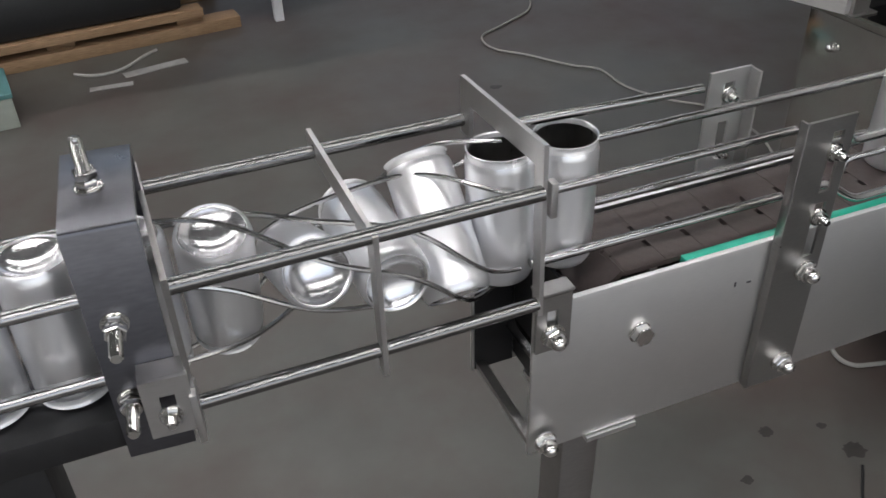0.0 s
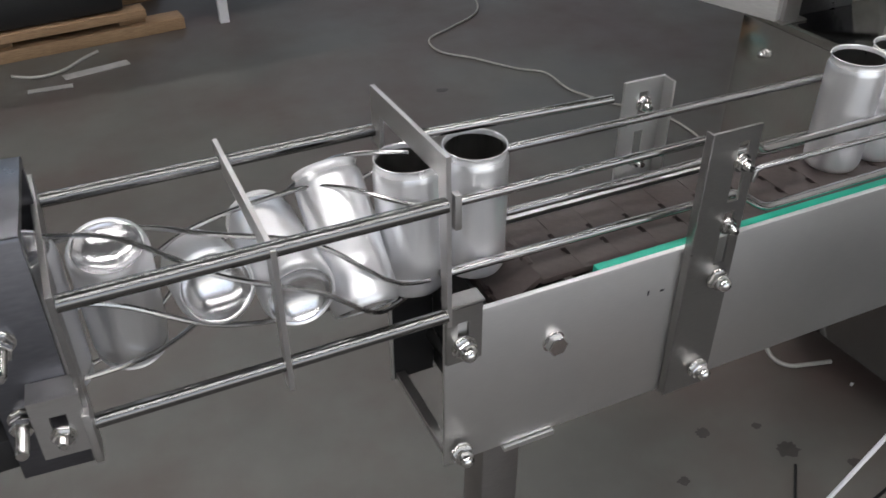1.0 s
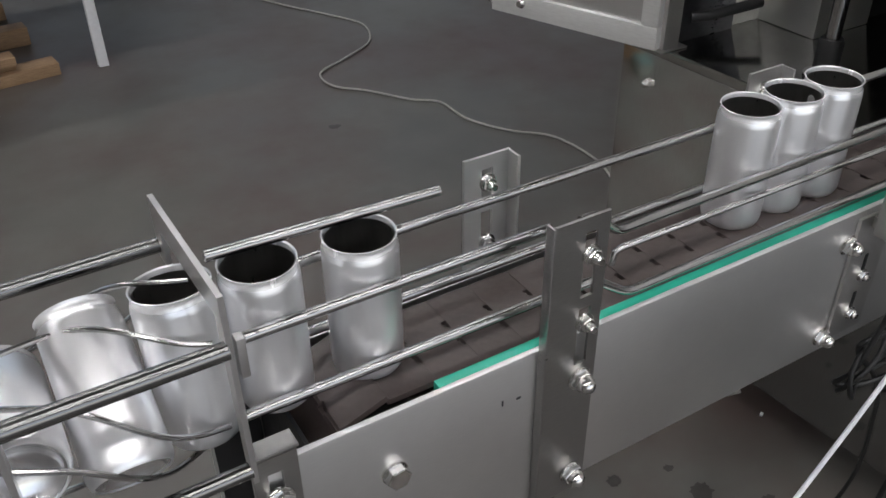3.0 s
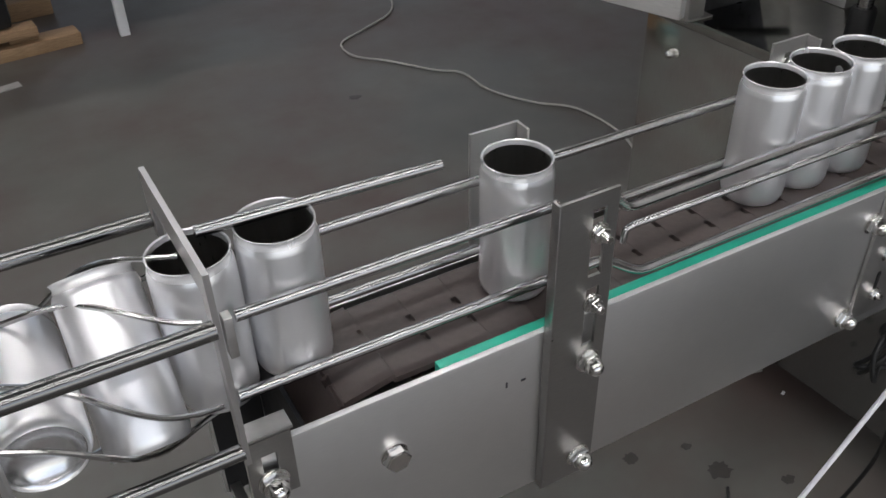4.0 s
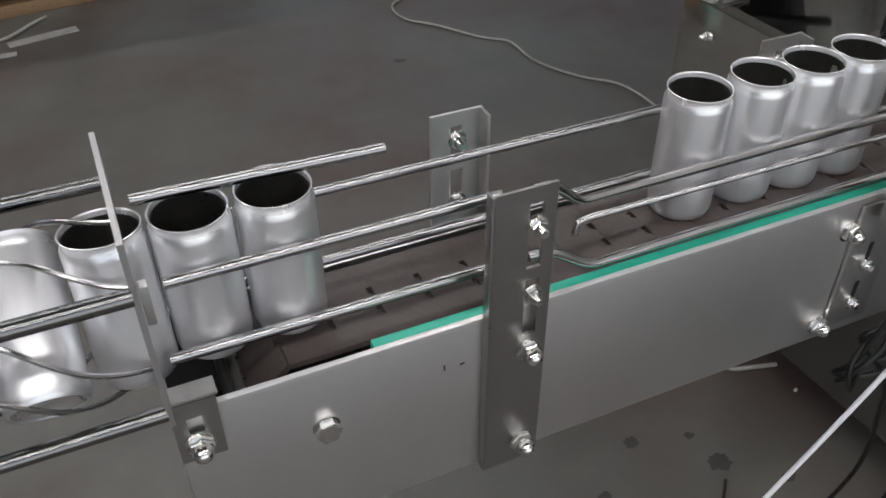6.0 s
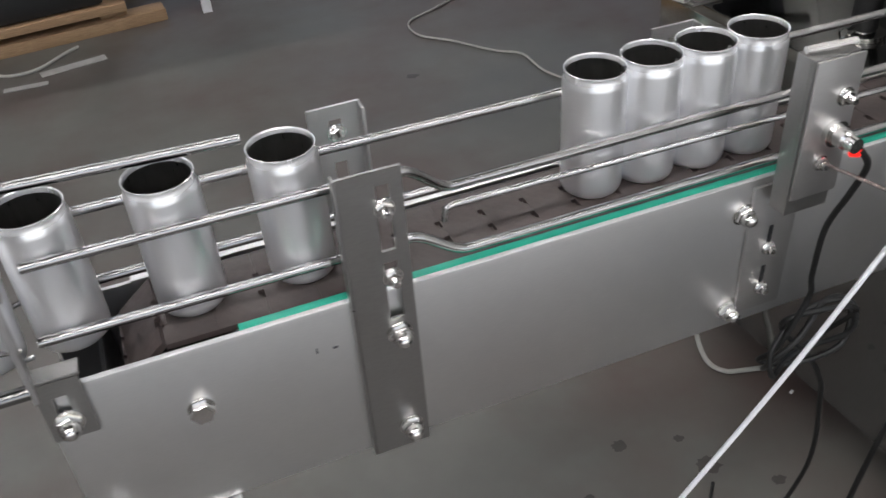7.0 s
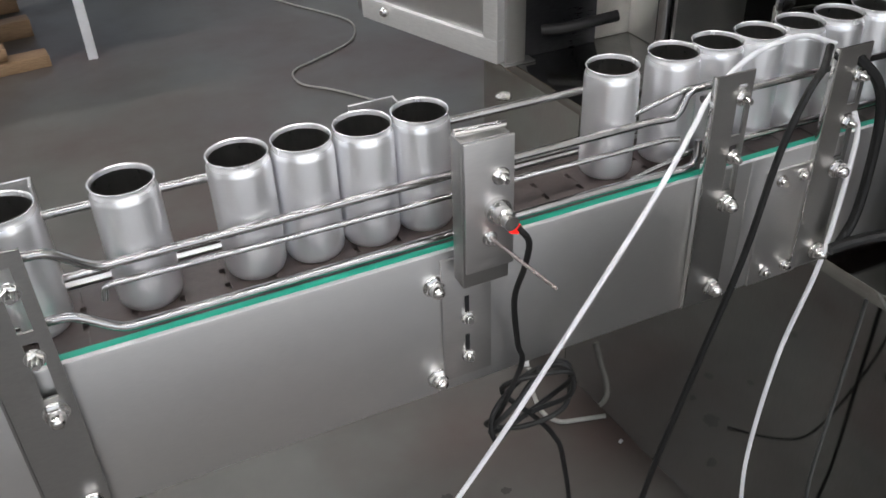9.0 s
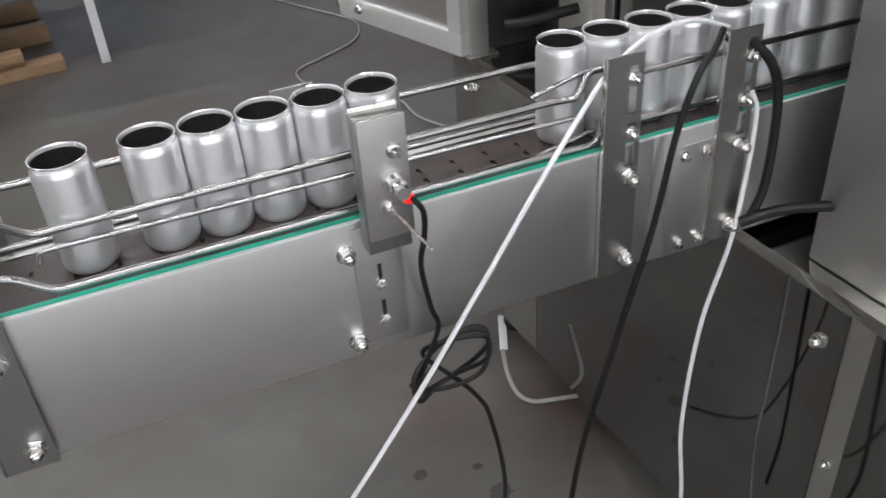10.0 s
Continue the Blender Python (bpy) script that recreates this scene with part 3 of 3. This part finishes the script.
TOP_RUN = (LOOP - 2 * math.pi * R_TAIL) / 2


def chain_pose(s):
    """A link's pose at s metres along the loop, from the start of the top run."""
    s %= LOOP
    zc = BELT_Z - R_TAIL
    if s < TOP_RUN:
        return pose(X_TAIL + s, 0.5265, BELT_Z)
    s -= TOP_RUN
    half = math.pi * R_TAIL
    if s < half:
        a = s / R_TAIL
        return pose(X_TAIL + TOP_RUN + R_TAIL * math.sin(a), 0.5265, zc + R_TAIL * math.cos(a), 0, math.degrees(a), 0)
    s -= half
    if s < TOP_RUN:
        return pose(X_TAIL + TOP_RUN - s, 0.5265, zc - R_TAIL, 0, 180, 0)
    a = math.pi + (s - TOP_RUN) / R_TAIL
    return pose(X_TAIL + R_TAIL * math.sin(a), 0.5265, zc + R_TAIL * math.cos(a), 0, math.degrees(a), 0)


def chain():
    c = thing("conveyor_chain", "brown plastic flat-top conveyor chain running over the conveyor", "chain")
    me = link_mesh()
    return [part("link", me, None, c, at=chain_pose(i * PITCH)) for i in range(LOOP_LINKS)]


# x of each can by time: (seconds, metres)
LINE = {
    "r3": [(0, 0.799), (1, 0.832), (2, 0.864), (2.5, 0.864), (4.5, 0.869), (6.5, 0.884), (7.0, 0.896), (7.5, 0.916), (8, 0.957), (8.5, 1.015), (9, 1.075), (9.5, 1.104), (10, 1.129)],
    "r2": [(0, 0.745), (1, 0.779), (2, 0.812), (2.5, 0.813), (4.5, 0.818), (6.5, 0.833), (7.0, 0.845), (7.5, 0.865), (8, 0.874), (8.5, 0.878), (9, 0.880), (9.5, 0.887), (10, 0.923)],
    "r1": [(0, 0.693), (1, 0.727), (2, 0.760), (2.5, 0.761), (4.5, 0.766), (6.5, 0.782), (7.0, 0.794), (7.5, 0.814), (8, 0.822), (8.5, 0.826), (9, 0.828), (9.5, 0.835), (10, 0.870)],
    "f": [(0, 0.340), (2, 0.341), (2.5, 0.364), (2.7, 0.374), (3.0, 0.400), (3.8, 0.497), (4.5, 0.582), (5.2, 0.663), (5.8, 0.713), (6.5, 0.731), (7.0, 0.743), (7.5, 0.763), (8, 0.769), (8.5, 0.773), (9, 0.775), (9.5, 0.782), (10, 0.817)],
    "e": [(0, 0.286), (2, 0.287), (2.5, 0.311), (2.7, 0.318), (3.4, 0.346), (5.5, 0.347), (6.3, 0.409), (6.5, 0.430), (7.0, 0.490), (7.5, 0.552), (8, 0.608), (8.5, 0.665), (9, 0.722), (9.5, 0.730), (10, 0.765)],
    "d": [(0, 0.234), (2, 0.235), (2.5, 0.258), (2.7, 0.265), (3.4, 0.293), (5.5, 0.294), (6.3, 0.354), (6.5, 0.365), (7.0, 0.404), (7.5, 0.464), (8, 0.521), (8.5, 0.577), (9, 0.633), (9.5, 0.678), (10, 0.713)],
    "c": [(0, 0.183), (2, 0.184), (2.5, 0.206), (2.7, 0.212), (3.4, 0.240), (5.5, 0.242), (6.3, 0.301), (6.5, 0.306), (7.0, 0.318), (7.5, 0.384), (8, 0.447), (8.5, 0.498), (9, 0.546), (9.5, 0.588), (10, 0.638)],
}
FEED = [(0, 0.0), (2, 0.001), (2.5, 0.023), (2.7, 0.029), (3.4, 0.057), (5.5, 0.059), (6.3, 0.115), (6.5, 0.120), (7.0, 0.130), (7.5, 0.188), (8, 0.240), (8.5, 0.290), (9, 0.330), (9.5, 0.362), (10, 0.400)]
for k in range(9):
    start = (0.130 if k == 0 else 0.127 - 0.0545 * k)
    LINE["u%d" % k] = [(t, start + s) for t, s in FEED]
QUEUE = [(0, 1.139), (8.5, 1.140), (9, 1.144), (9.5, 1.156), (10, 1.183)]
for k in range(9):
    LINE["q%d" % k] = [(t, x + 0.0517 * k) for t, x in QUEUE]


# lift of the waiting cans, set to fit the camera's view: (seconds, metres)
RISE = {
    "e": [(0, 0), (2.7, 0), (3.4, 0.010), (5.5, 0.010), (6.3, 0.001), (6.5, 0), (10, 0)],
    "d": [(0, 0), (2.7, 0), (3.4, 0.006), (5.5, 0.006), (6.3, 0.001), (6.5, 0), (10, 0)],
}


def can_rows(track, spin, rise=((0, 0), (10, 0))):
    ts = np.arange(0, 10.01, 0.25)
    ts = sorted({*np.round(ts, 2), *[t for t, _ in track]})
    tt, xx = zip(*track)
    rt, rz = zip(*rise)
    rows = []
    for t in ts:
        x = float(np.interp(t, tt, xx))
        rows.append((float(t), pose(x, YC, AXIS_Z + 0.0006 + float(np.interp(t, rt, rz)), -can_turn(x), 0, 0) @ pose(0, 0, 0, 0, 0, spin)))
    return rows


def cans():
    first, made = can_model(), {}
    for i, key in enumerate(LINE):
        made[key] = first if i == 0 else copy_thing(first, pose(0, 0, 0))
    return made


def motions():
    for i, (key, ob) in enumerate(CANS.items()):
        walk(ob, can_rows(LINE[key], i * 67 % 360, RISE.get(key, ((0, 0), (10, 0)))))
    times = [round(0.25 * i, 2) for i in range(41)]
    for i, ob in enumerate(LINKS):
        walk(ob, [(t, chain_pose(i * PITCH + 0.006 + SPEED * t)) for t in times])


# ---------------------------------------------------------------- sensor and hoses
def sensor():
    s = thing("sensor_bracket", "stainless box bracket holding a photo sensor with a red light", "sensor")
    part("mount_plate", boxed(0.867, 0.916, FRONT - 0.0042, FRONT - 0.0006, 0.722, 0.862, bevel=0.0006), STEEL, s)
    for x in (0.891,):
        part("slot", boxed(x - 0.002, x + 0.002, FRONT - 0.0052, FRONT - 0.0043, 0.752, 0.772), BLACK, s)
        part("slot", boxed(x - 0.002, x + 0.002, FRONT - 0.0052, FRONT - 0.0043, 0.797, 0.817), BLACK, s)
        bolt("small", s, x, FRONT - 0.0045, 0.747)
        bolt("small", s, x, FRONT - 0.0045, 0.793)
    shell = boxed(0.876, 0.919, 0.4412, 0.4437, 0.848, 0.988, bevel=0.0006)
    box(shell, 0.876, 0.8785, 0.4438, 0.460, 0.848, 0.988, bevel=0.0006)
    box(shell, 0.8786, 0.919, 0.4438, 0.460, 0.9855, 0.988, bevel=0.0006)
    box(shell, 0.884, 0.915, 0.4438, FRONT - 0.0043, 0.849, 0.861, bevel=0.0006)
    part("shell", shell, BRACKET, s)
    part("face_plate", boxed(0.8775, 0.922, 0.438, 0.4405, 0.864, 0.987, bevel=0.0006), STEEL, s)
    bolt("stud", s, 0.909, 0.438, 0.953)
    barrel = lathe([(0, 0), (0.0115, 0), (0.0115, 0.005), (0.0085, 0.005), (0.0085, 0.016), (0.0065, 0.018), (0.0065, 0.026), (0, 0.026)], 18, m=pose(0.906, 0.438, 0.922) @ TOWARD)
    part("sensor_barrel", barrel, BOLT, s)
    part("led", lathe([(0, 0), (0.0048, 0), (0.0048, 0.006), (0.003, 0.009), (0, 0.009)], 14, m=pose(0.9105, 0.4205, 0.9125) @ pose(0, 0, 0, 70, 0, 20)), LED, s, "lit red indicator")
    part("rod", tube([(0.8985, 0.4375, 0.897), (0.8965, 0.328, 0.9185)], 0.0015, 8), BRASSY, s, "thin reddish rod")
    bolt("small", s, 0.899, 0.438, 0.896)
    part("top_screw", tube([(0.876, 0.452, 0.9925), (0.918, 0.447, 0.993)], 0.003, 10), BOLT, s)
    bolt("acorn", s, 0.8605, FRONT, 0.836)
    bolt("acorn", s, 0.8600, FRONT, 0.727)


def hose(name, pts, r, mat, label, category="hose", steps=10):
    t = thing(name, label, category)
    part("tube", tube(smooth_line(pts, steps), r, 10), mat, t)
    return t


def hoses():
    hose("air_hose", [(1.305, 0.487, 0.968), (1.26, 0.488, 0.984), (1.21, 0.487, 0.980), (1.175, 0.484, 0.965), (1.145, 0.476, 0.948), (1.115, 0.456, 0.936), (1.053, 0.424, 0.895), (0.974, 0.42, 0.782), (0.876, 0.42, 0.640), (0.68, 0.425, 0.375), (0.49, 0.43, 0.12), (0.40, 0.42, 0.012)],
         0.0026, WHITE_TUBE, "white plastic air hose slanting down from the bracket")
    hose("air_hose", [(1.326, 0.462, 0.900), (1.334, 0.458, 0.862), (1.320, 0.452, 0.725), (1.293, 0.455, 0.590), (1.288, 0.46, 0.41), (1.305, 0.46, 0.25), (1.30, 0.45, 0.06), (1.25, 0.44, 0.008)],
         0.0028, WHITE_TUBE, "white plastic air hose hanging beside the machine")
    hose("power_cable", [(1.296, 0.484, 0.968), (1.268, 0.462, 0.958), (1.248, 0.456, 0.940), (1.228, 0.456, 0.880), (1.206, 0.456, 0.758), (1.172, 0.46, 0.615), (1.13, 0.47, 0.40), (1.12, 0.48, 0.15), (1.16, 0.49, 0.008)],
         0.0038, CABLE, "thick black power cable hanging in front of the conveyor", "cable")
    hose("power_cable", [(1.320, 0.470, 0.958), (1.343, 0.458, 0.930), (1.356, 0.455, 0.892), (1.359, 0.453, 0.832), (1.353, 0.450, 0.775), (1.338, 0.450, 0.738)],
         0.0055, CABLE, "thick black power cable hanging beside the machine", "cable")
    hose("power_cable", [(1.322, 0.446, 0.742), (1.345, 0.440, 0.748), (1.374, 0.430, 0.753), (1.402, 0.408, 0.760), (1.44, 0.380, 0.765)], 0.0065, CABLE, "short black cable leading into the machine", "cable")
    # sensor cable with its tied coil
    rng = random.Random(4)
    pts = [(0.912, 0.413, 0.917), (0.922, 0.412, 0.900), (0.926, 0.425, 0.865), (0.925, 0.440, 0.820), (0.936, 0.452, 0.755), (0.943, 0.456, 0.722)]
    for k in range(20):
        a = 2.2 + k * 2 * math.pi / 6.5
        rx, rz = 0.042 + 0.018 * rng.random(), 0.020 + 0.015 * rng.random()
        ex, ez = rx * math.cos(a), rz * math.sin(a)
        c, sn = math.cos(radians(36)), math.sin(radians(36))
        pts.append((0.952 + ex * c - ez * sn, 0.455 + 0.012 * math.sin(k * 1.7) - 0.004 * math.cos(a), 0.668 + ex * sn + ez * c))
    pts += [(0.965, 0.46, 0.634), (0.987, 0.46, 0.598), (1.002, 0.462, 0.555), (1.022, 0.47, 0.42), (1.03, 0.52, 0.22), (1.04, 0.58, 0.07), (1.07, 0.66, 0.006), (1.14, 0.74, 0.006)]
    hose("sensor_cable", pts, 0.0028, CABLE, "thin black sensor cable tied into a coil", "cable", 7)


# ---------------------------------------------------------------- machine at the end of the line
def machine():
    m = thing("filling_machine", "polished stainless machine base with table and tall housing", "machine", at=pose(1.370, 0.700, 0, 0, 0, 3.7))
    # one panel in a shaded and a lit tone, seam hidden by the conveyor
    part("base_panel", boxed(0, 1.5, -0.374, 0.294, 0.10, 0.660, bevel=0.002), SHADED_PANEL, m, "polished side panel with its shade painted dark")
    part("rear_base_panel", boxed(0, 1.5, 0.2945, 0.600, 0.10, 0.660, bevel=0.002), LIT_PANEL, m, "rear side panel, painted brighter for the lit floor's reflection")
    part("base_panel", boxed(0, 1.5, -1.35, -0.409, 0.10, 0.660, bevel=0.002), SHADED_PANEL, m, "polished side panel with its shade painted dark")
    part("door_edge", boxed(0.003, 1.4, -0.4085, -0.3745, 0.10, 0.660), STEEL, m)
    part("table_plate", boxed(-0.003, 1.52, -1.36, 0.605, 0.661, 0.680, bevel=0.002), TABLE, m, "stained stainless table plate")
    for x in (0.08, 1.40):
        for y in (-1.20, -0.32, 0.50):
            part("foot", lathe([(0, 0), (0.035, 0), (0.035, 0.010), (0.014, 0.016), (0.014, 0.099), (0, 0.099)], 16, m=pose(x, y, 0)), BLACK, m, "black levelling foot")
    left = pose(0, 0, 0, 0, -90, 0)
    for v in (0.528, -0.343):
        bolt("acorn", m, 0, v, 0.602, left)
    bolt("small", m, 0.003, -0.390, 0.427, left)
    # upper housing, in front of and over the conveyor
    part("housing", boxed(0.020, 1.33, -1.20, -0.286, 0.682, 2.1, bevel=0.003), STEEL, m, "tall brushed steel housing")
    part("housing", boxed(0.25, 1.33, -0.2858, 0.0, 1.02, 2.1, bevel=0.003), STEEL, m)
    # unseen block, added above the tunnel to keep light off the line
    part("unseen_shade_block", boxed(0.03, 0.2495, -0.2858, 0.25, 1.12, 2.1, bevel=0.003), STEEL, m)
    # black plate that stands in for the darkness of the tunnel
    part("tunnel_shade", boxed(0.44, 0.47, -0.2858, 0.10, 0.682, 1.02), BLACK, m)
    p = thing("machine_post", "round stainless post with a flange on the machine table", "post")
    part("post", tube([(1.470, 0.955, 0.690), (1.470, 0.955, 2.0)], 0.0125, 18), ROD, p)
    part("flange", lathe([(0, 0), (0.034, 0), (0.034, 0.008), (0.018, 0.010), (0.018, 0.012), (0, 0.012)], 24, m=pose(1.470, 0.955, 0.6805)), BOLT, p)
    part("sleeve", lathe([(0.0126, 0), (0.020, 0), (0.021, 0.004), (0.021, 0.052), (0.018, 0.058), (0.0126, 0.058)], 24, m=pose(1.470, 0.955, 0.6930)), BLACK, p, "black plastic sleeve")
    part("clamp_screw", tube([(1.448, 0.952, 0.702), (1.425, 0.940, 0.701), (1.415, 0.938, 0.704)], 0.006, 12), BOLT, p, "chrome clamp screw")
    g = thing("guard_door", "open machine guard door with a stainless frame and grey panel", "door")
    a, b = Vector((1.190, 1.535)), Vector((1.312, 1.190))
    ang = math.degrees(math.atan2(b.y - a.y, b.x - a.x))
    L = (b - a).length
    at = pose(a.x, a.y, 0, 0, 0, ang)
    # pale metal paints a bright reflection onto the door's frame
    for nm, bx in (("bottom_rail", (0, L, -0.012, 0.012, 0.686, 0.728)), ("stile", (0, 0.030, -0.012, 0.012, 0.7285, 1.9)), ("stile", (L - 0.034, L, -0.012, 0.012, 0.7285, 1.9)), ("top_rail", (0, L, -0.012, 0.012, 1.901, 1.95))):
        part(nm, boxed(*bx, bevel=0.002), EDGE, g, at=at)
    part("panel", boxed(0.0302, L - 0.0342, -0.003, 0.003, 0.7285, 1.9), SHEET, g, "dull grey sheet panel", at=at)
    part("hinge", lathe([(0, 0), (0.007, 0), (0.007, 0.02), (0, 0.02)], 12), BOLT, g, at=at @ pose(-0.008, -0.006, 0.70))
    part("knob", lathe([(0, 0), (0.008, 0), (0.010, 0.008), (0.006, 0.014), (0, 0.014)], 12), BOLT, g, at=at @ pose(0.075, -0.0122, 0.715) @ TOWARD)
    q = thing("rear_cabinet", "stainless rear cabinet with corner post on the machine table", "cabinet")
    part("corner_post", boxed(1.318, 1.356, 1.183, 1.223, 0.684, 2.1, bevel=0.003), STEEL, q)
    part("post_foot", boxed(1.312, 1.374, 1.178, 1.228, 0.6805, 0.684, bevel=0.002), STEEL, q)
    part("rear_panel", boxed(1.515, 3.0, 1.215, 1.25, 0.6805, 2.1, bevel=0.002), BLOTCHY, q, "stainless rear panel, smudges and cloudy reflections painted as blotches")
    part("side_panel", boxed(1.3565, 1.5145, 1.205, 1.25, 0.6805, 2.1), HOOD, q, "dark panel beside the corner post")
    part("side_box", boxed(1.595, 1.75, 1.08, 1.2145, 0.6805, 1.6, bevel=0.003), SHEET, q, "grey steel box on the table")
    part("black_box", boxed(1.7505, 2.5, 1.10, 1.2145, 0.6805, 1.6, bevel=0.003), BLACK, q, "black box on the table")
    part("arm", tube([(1.40, 1.2045, 0.725), (1.43, 1.185, 0.728), (1.53, 1.16, 0.742)], 0.010, 12), BLACK, q, "black lever")
    v = thing("valve", "small chrome valve with a round knob on the machine table", "valve")
    part("stem", tube([(1.765, 1.02, 0.6805), (1.765, 1.02, 0.762)], 0.008, 14), BOLT, v)
    part("knob", lathe([(0, 0), (0.016, 0), (0.020, 0.004), (0.020, 0.010), (0.014, 0.014), (0, 0.014)], 20, m=pose(1.765, 1.011, 0.772) @ TOWARD), BOLT, v, "round chrome knob")
    part("pipe", tube([(1.774, 1.02, 0.748), (1.83, 1.01, 0.750), (1.85, 1.005, 0.745)], 0.007, 12), BOLT, v, "chrome side pipe")


# ---------------------------------------------------------------- floor clutter
def clutter():
    hose("floor_cable", [(1.47, 3.84, 0.006), (1.56, 3.642, 0.006), (1.661, 3.45, 0.006), (1.723, 3.278, 0.006), (1.656, 3.096, 0.006), (1.492, 2.989, 0.006), (1.365, 2.915, 0.006), (1.354, 2.79, 0.006), (1.440, 2.685, 0.006),
                         (1.535, 2.54, 0.006), (1.608, 2.466, 0.006), (1.617, 2.31, 0.006), (1.690, 2.16, 0.006), (1.780, 2.055, 0.006), (1.797, 1.869, 0.006), (1.748, 1.718, 0.006), (1.70, 1.64, 0.006)],
         0.0038, GREY_CABLE, "dusty pale cable winding over the floor", "cable")
    hose("bent_tube", [(1.292, 1.03, 0.10), (1.293, 1.015, 0.05), (1.300, 0.985, 0.014), (1.320, 0.955, 0.006), (1.36, 0.940, 0.006), (1.412, 0.926, 0.006)], 0.0048, GREY_CABLE, "pale bent tube end on the floor under the conveyor", "tube")
    t = thing("paper_scrap", "small white scrap lying on the floor", "scrap")
    part("scrap", boxed(-0.0045, 0.0045, -0.003, 0.003, 0.0005, 0.004, bevel=0.001), WHITE_TUBE, t)
    t.matrix_basis = pose(1.403, 0.858, 0, 0, 0, 25)
    for x, y, w, h, a, lab in ((0.186, 3.171, 0.23, 0.045, 11, "grey strip of tape on the floor"), (0.023, 3.075, 0.145, 0.030, -3, "faded strip of tape on the floor")):
        t = thing("floor_tape", lab, "tape", at=pose(x, y, 0, 0, 0, a))
        part("strip", boxed(-w / 2, w / 2, -h / 2, h / 2, 0.0005, 0.003), TAPE, t)
    rng = random.Random(7)
    for x, y, r in ((1.158, 0.780, 0.026), (1.145, 0.852, 0.011), (1.037, 0.882, 0.016), (1.225, 2.50, 0.022), (0.93, 0.80, 0.013), (1.25, 0.70, 0.014), (0.52, 0.86, 0.02)):
        t = thing("oil_stain", "dark oily stain on the concrete floor", "stain", "floor stains", at=pose(x, y, 0.0006))
        bm = bmesh.new()
        n = 22
        ring = [bm.verts.new((r * k * math.cos(2 * math.pi * i / n), r * k * 0.8 * math.sin(2 * math.pi * i / n), 0)) for i in range(n) for k in (0.7 + 0.45 * rng.random(),)]
        top = bm.verts.new((0, 0, 0.0006))
        for i in range(n):
            bm.faces.new((ring[i], ring[(i + 1) % n], top))
        part("blot", bm, STAINM, t)
    t = thing("plastic_strip", "short white plastic strip lying on the floor", "strip", at=pose(1.367, 1.185, 0, 0, 0, 66))
    part("strip", boxed(-0.06, 0.06, -0.009, 0.009, 0.0005, 0.004, bevel=0.001), WHITE_TUBE, t)
    # pallet with dark parts on it
    p = thing("wooden_pallet", "worn pine pallet carrying black machine parts", "pallet", at=pose(-0.28, 3.345, 0, 0, 0, 6))
    part("stringer", boxed(-0.45, 0.84, 0.0, 0.09, 0.0, 0.046, bevel=0.004), WOOD, p)
    for k in (1, 2):
        part("stringer", boxed(-0.45, 0.84, 0.02 + 0.36 * k, 0.10 + 0.36 * k, 0.0, 0.072, bevel=0.004), WOOD, p)
    for x in (-0.40, 0.12, 0.60):
        part("block", boxed(x, x + 0.10, 0.03, 0.09, 0.0465, 0.072, bevel=0.003), WOOD, p)
    part("board", boxed(-0.45, 0.70, -0.003, 0.075, 0.0725, 0.104, bevel=0.003), WOOD, p)
    for k in range(6):
        x = -0.44 + 0.19 * k
        part("board", boxed(x, x + 0.11, 0.078, 0.85, 0.0725, 0.104, bevel=0.003), WOOD, p)
    d = thing("machine_part", "black rubber machine part lying on the pallet", "machine part", at=pose(-0.15, 3.375, 0.1045, 0, 0, 6))
    part("body", boxed(-0.42, 0.50, 0.0, 0.5, 0.0, 0.16, bevel=0.03), BLACK, d)
    part("lug", boxed(-0.30, 0.10, 0.08, 0.40, 0.161, 0.26, bevel=0.03), BLACK, d)
    for k, (x, r) in enumerate(((-0.45, 0.13), (-0.15, 0.11))):
        pts = [(x + r * math.cos(a), 3.40 + 0.03 * k, 0.33 + r * 0.9 * math.sin(a)) for a in np.linspace(0.1, math.pi * 1.05, 14)]
        hose("loose_wire", pts, 0.006, WHITE_TUBE, "loop of loose pale wire on the pallet", "wire", 3)
    hose("loose_wire", [(-0.09, 3.23, 0.006), (-0.02, 3.185, 0.006), (0.07, 3.20, 0.006), (0.16, 3.29, 0.006), (0.21, 3.33, 0.006)], 0.006, GREY_CABLE, "bit of pale wire on the floor", "wire", 6)
    b = thing("metal_box", "small grey metal box with a green lid on the floor", "box", at=pose(-0.40, 2.875, 0, 0, 0, 6))
    part("body", boxed(-0.10, 0.125, 0.0, 0.22, 0.0, 0.10, bevel=0.003), BOX_GREY, b)
    part("lid", boxed(-0.105, 0.130, -0.004, 0.226, 0.102, 0.118, bevel=0.003), TEAL, b, "green lid")
    w = thing("work_bench", "grey bench with a teal edge and white legs", "bench", at=pose(0.708, 3.44, 0, 0, 0, 0))
    for x, y in ((0, 0), (-1.6, 0.35), (0.25, 0.9)):
        part("leg", boxed(x - 0.018, x + 0.018, y - 0.018, y + 0.018, 0.0, 0.62, bevel=0.002), WHITE_TUBE, w)
    part("top", boxed(-1.8, 0.4, -0.05, 1.0, 0.64, 0.68, bevel=0.004), SHEET, w)
    part("edge", boxed(-1.8, 0.4, -0.0525, -0.0505, 0.63, 0.685), TEAL, w, "teal edge strip")


hall()
conveyor()
guides()
cage()
infeed()
sensor()
hoses()
machine()
clutter()
LINKS = chain()
CANS = cans()
motions()
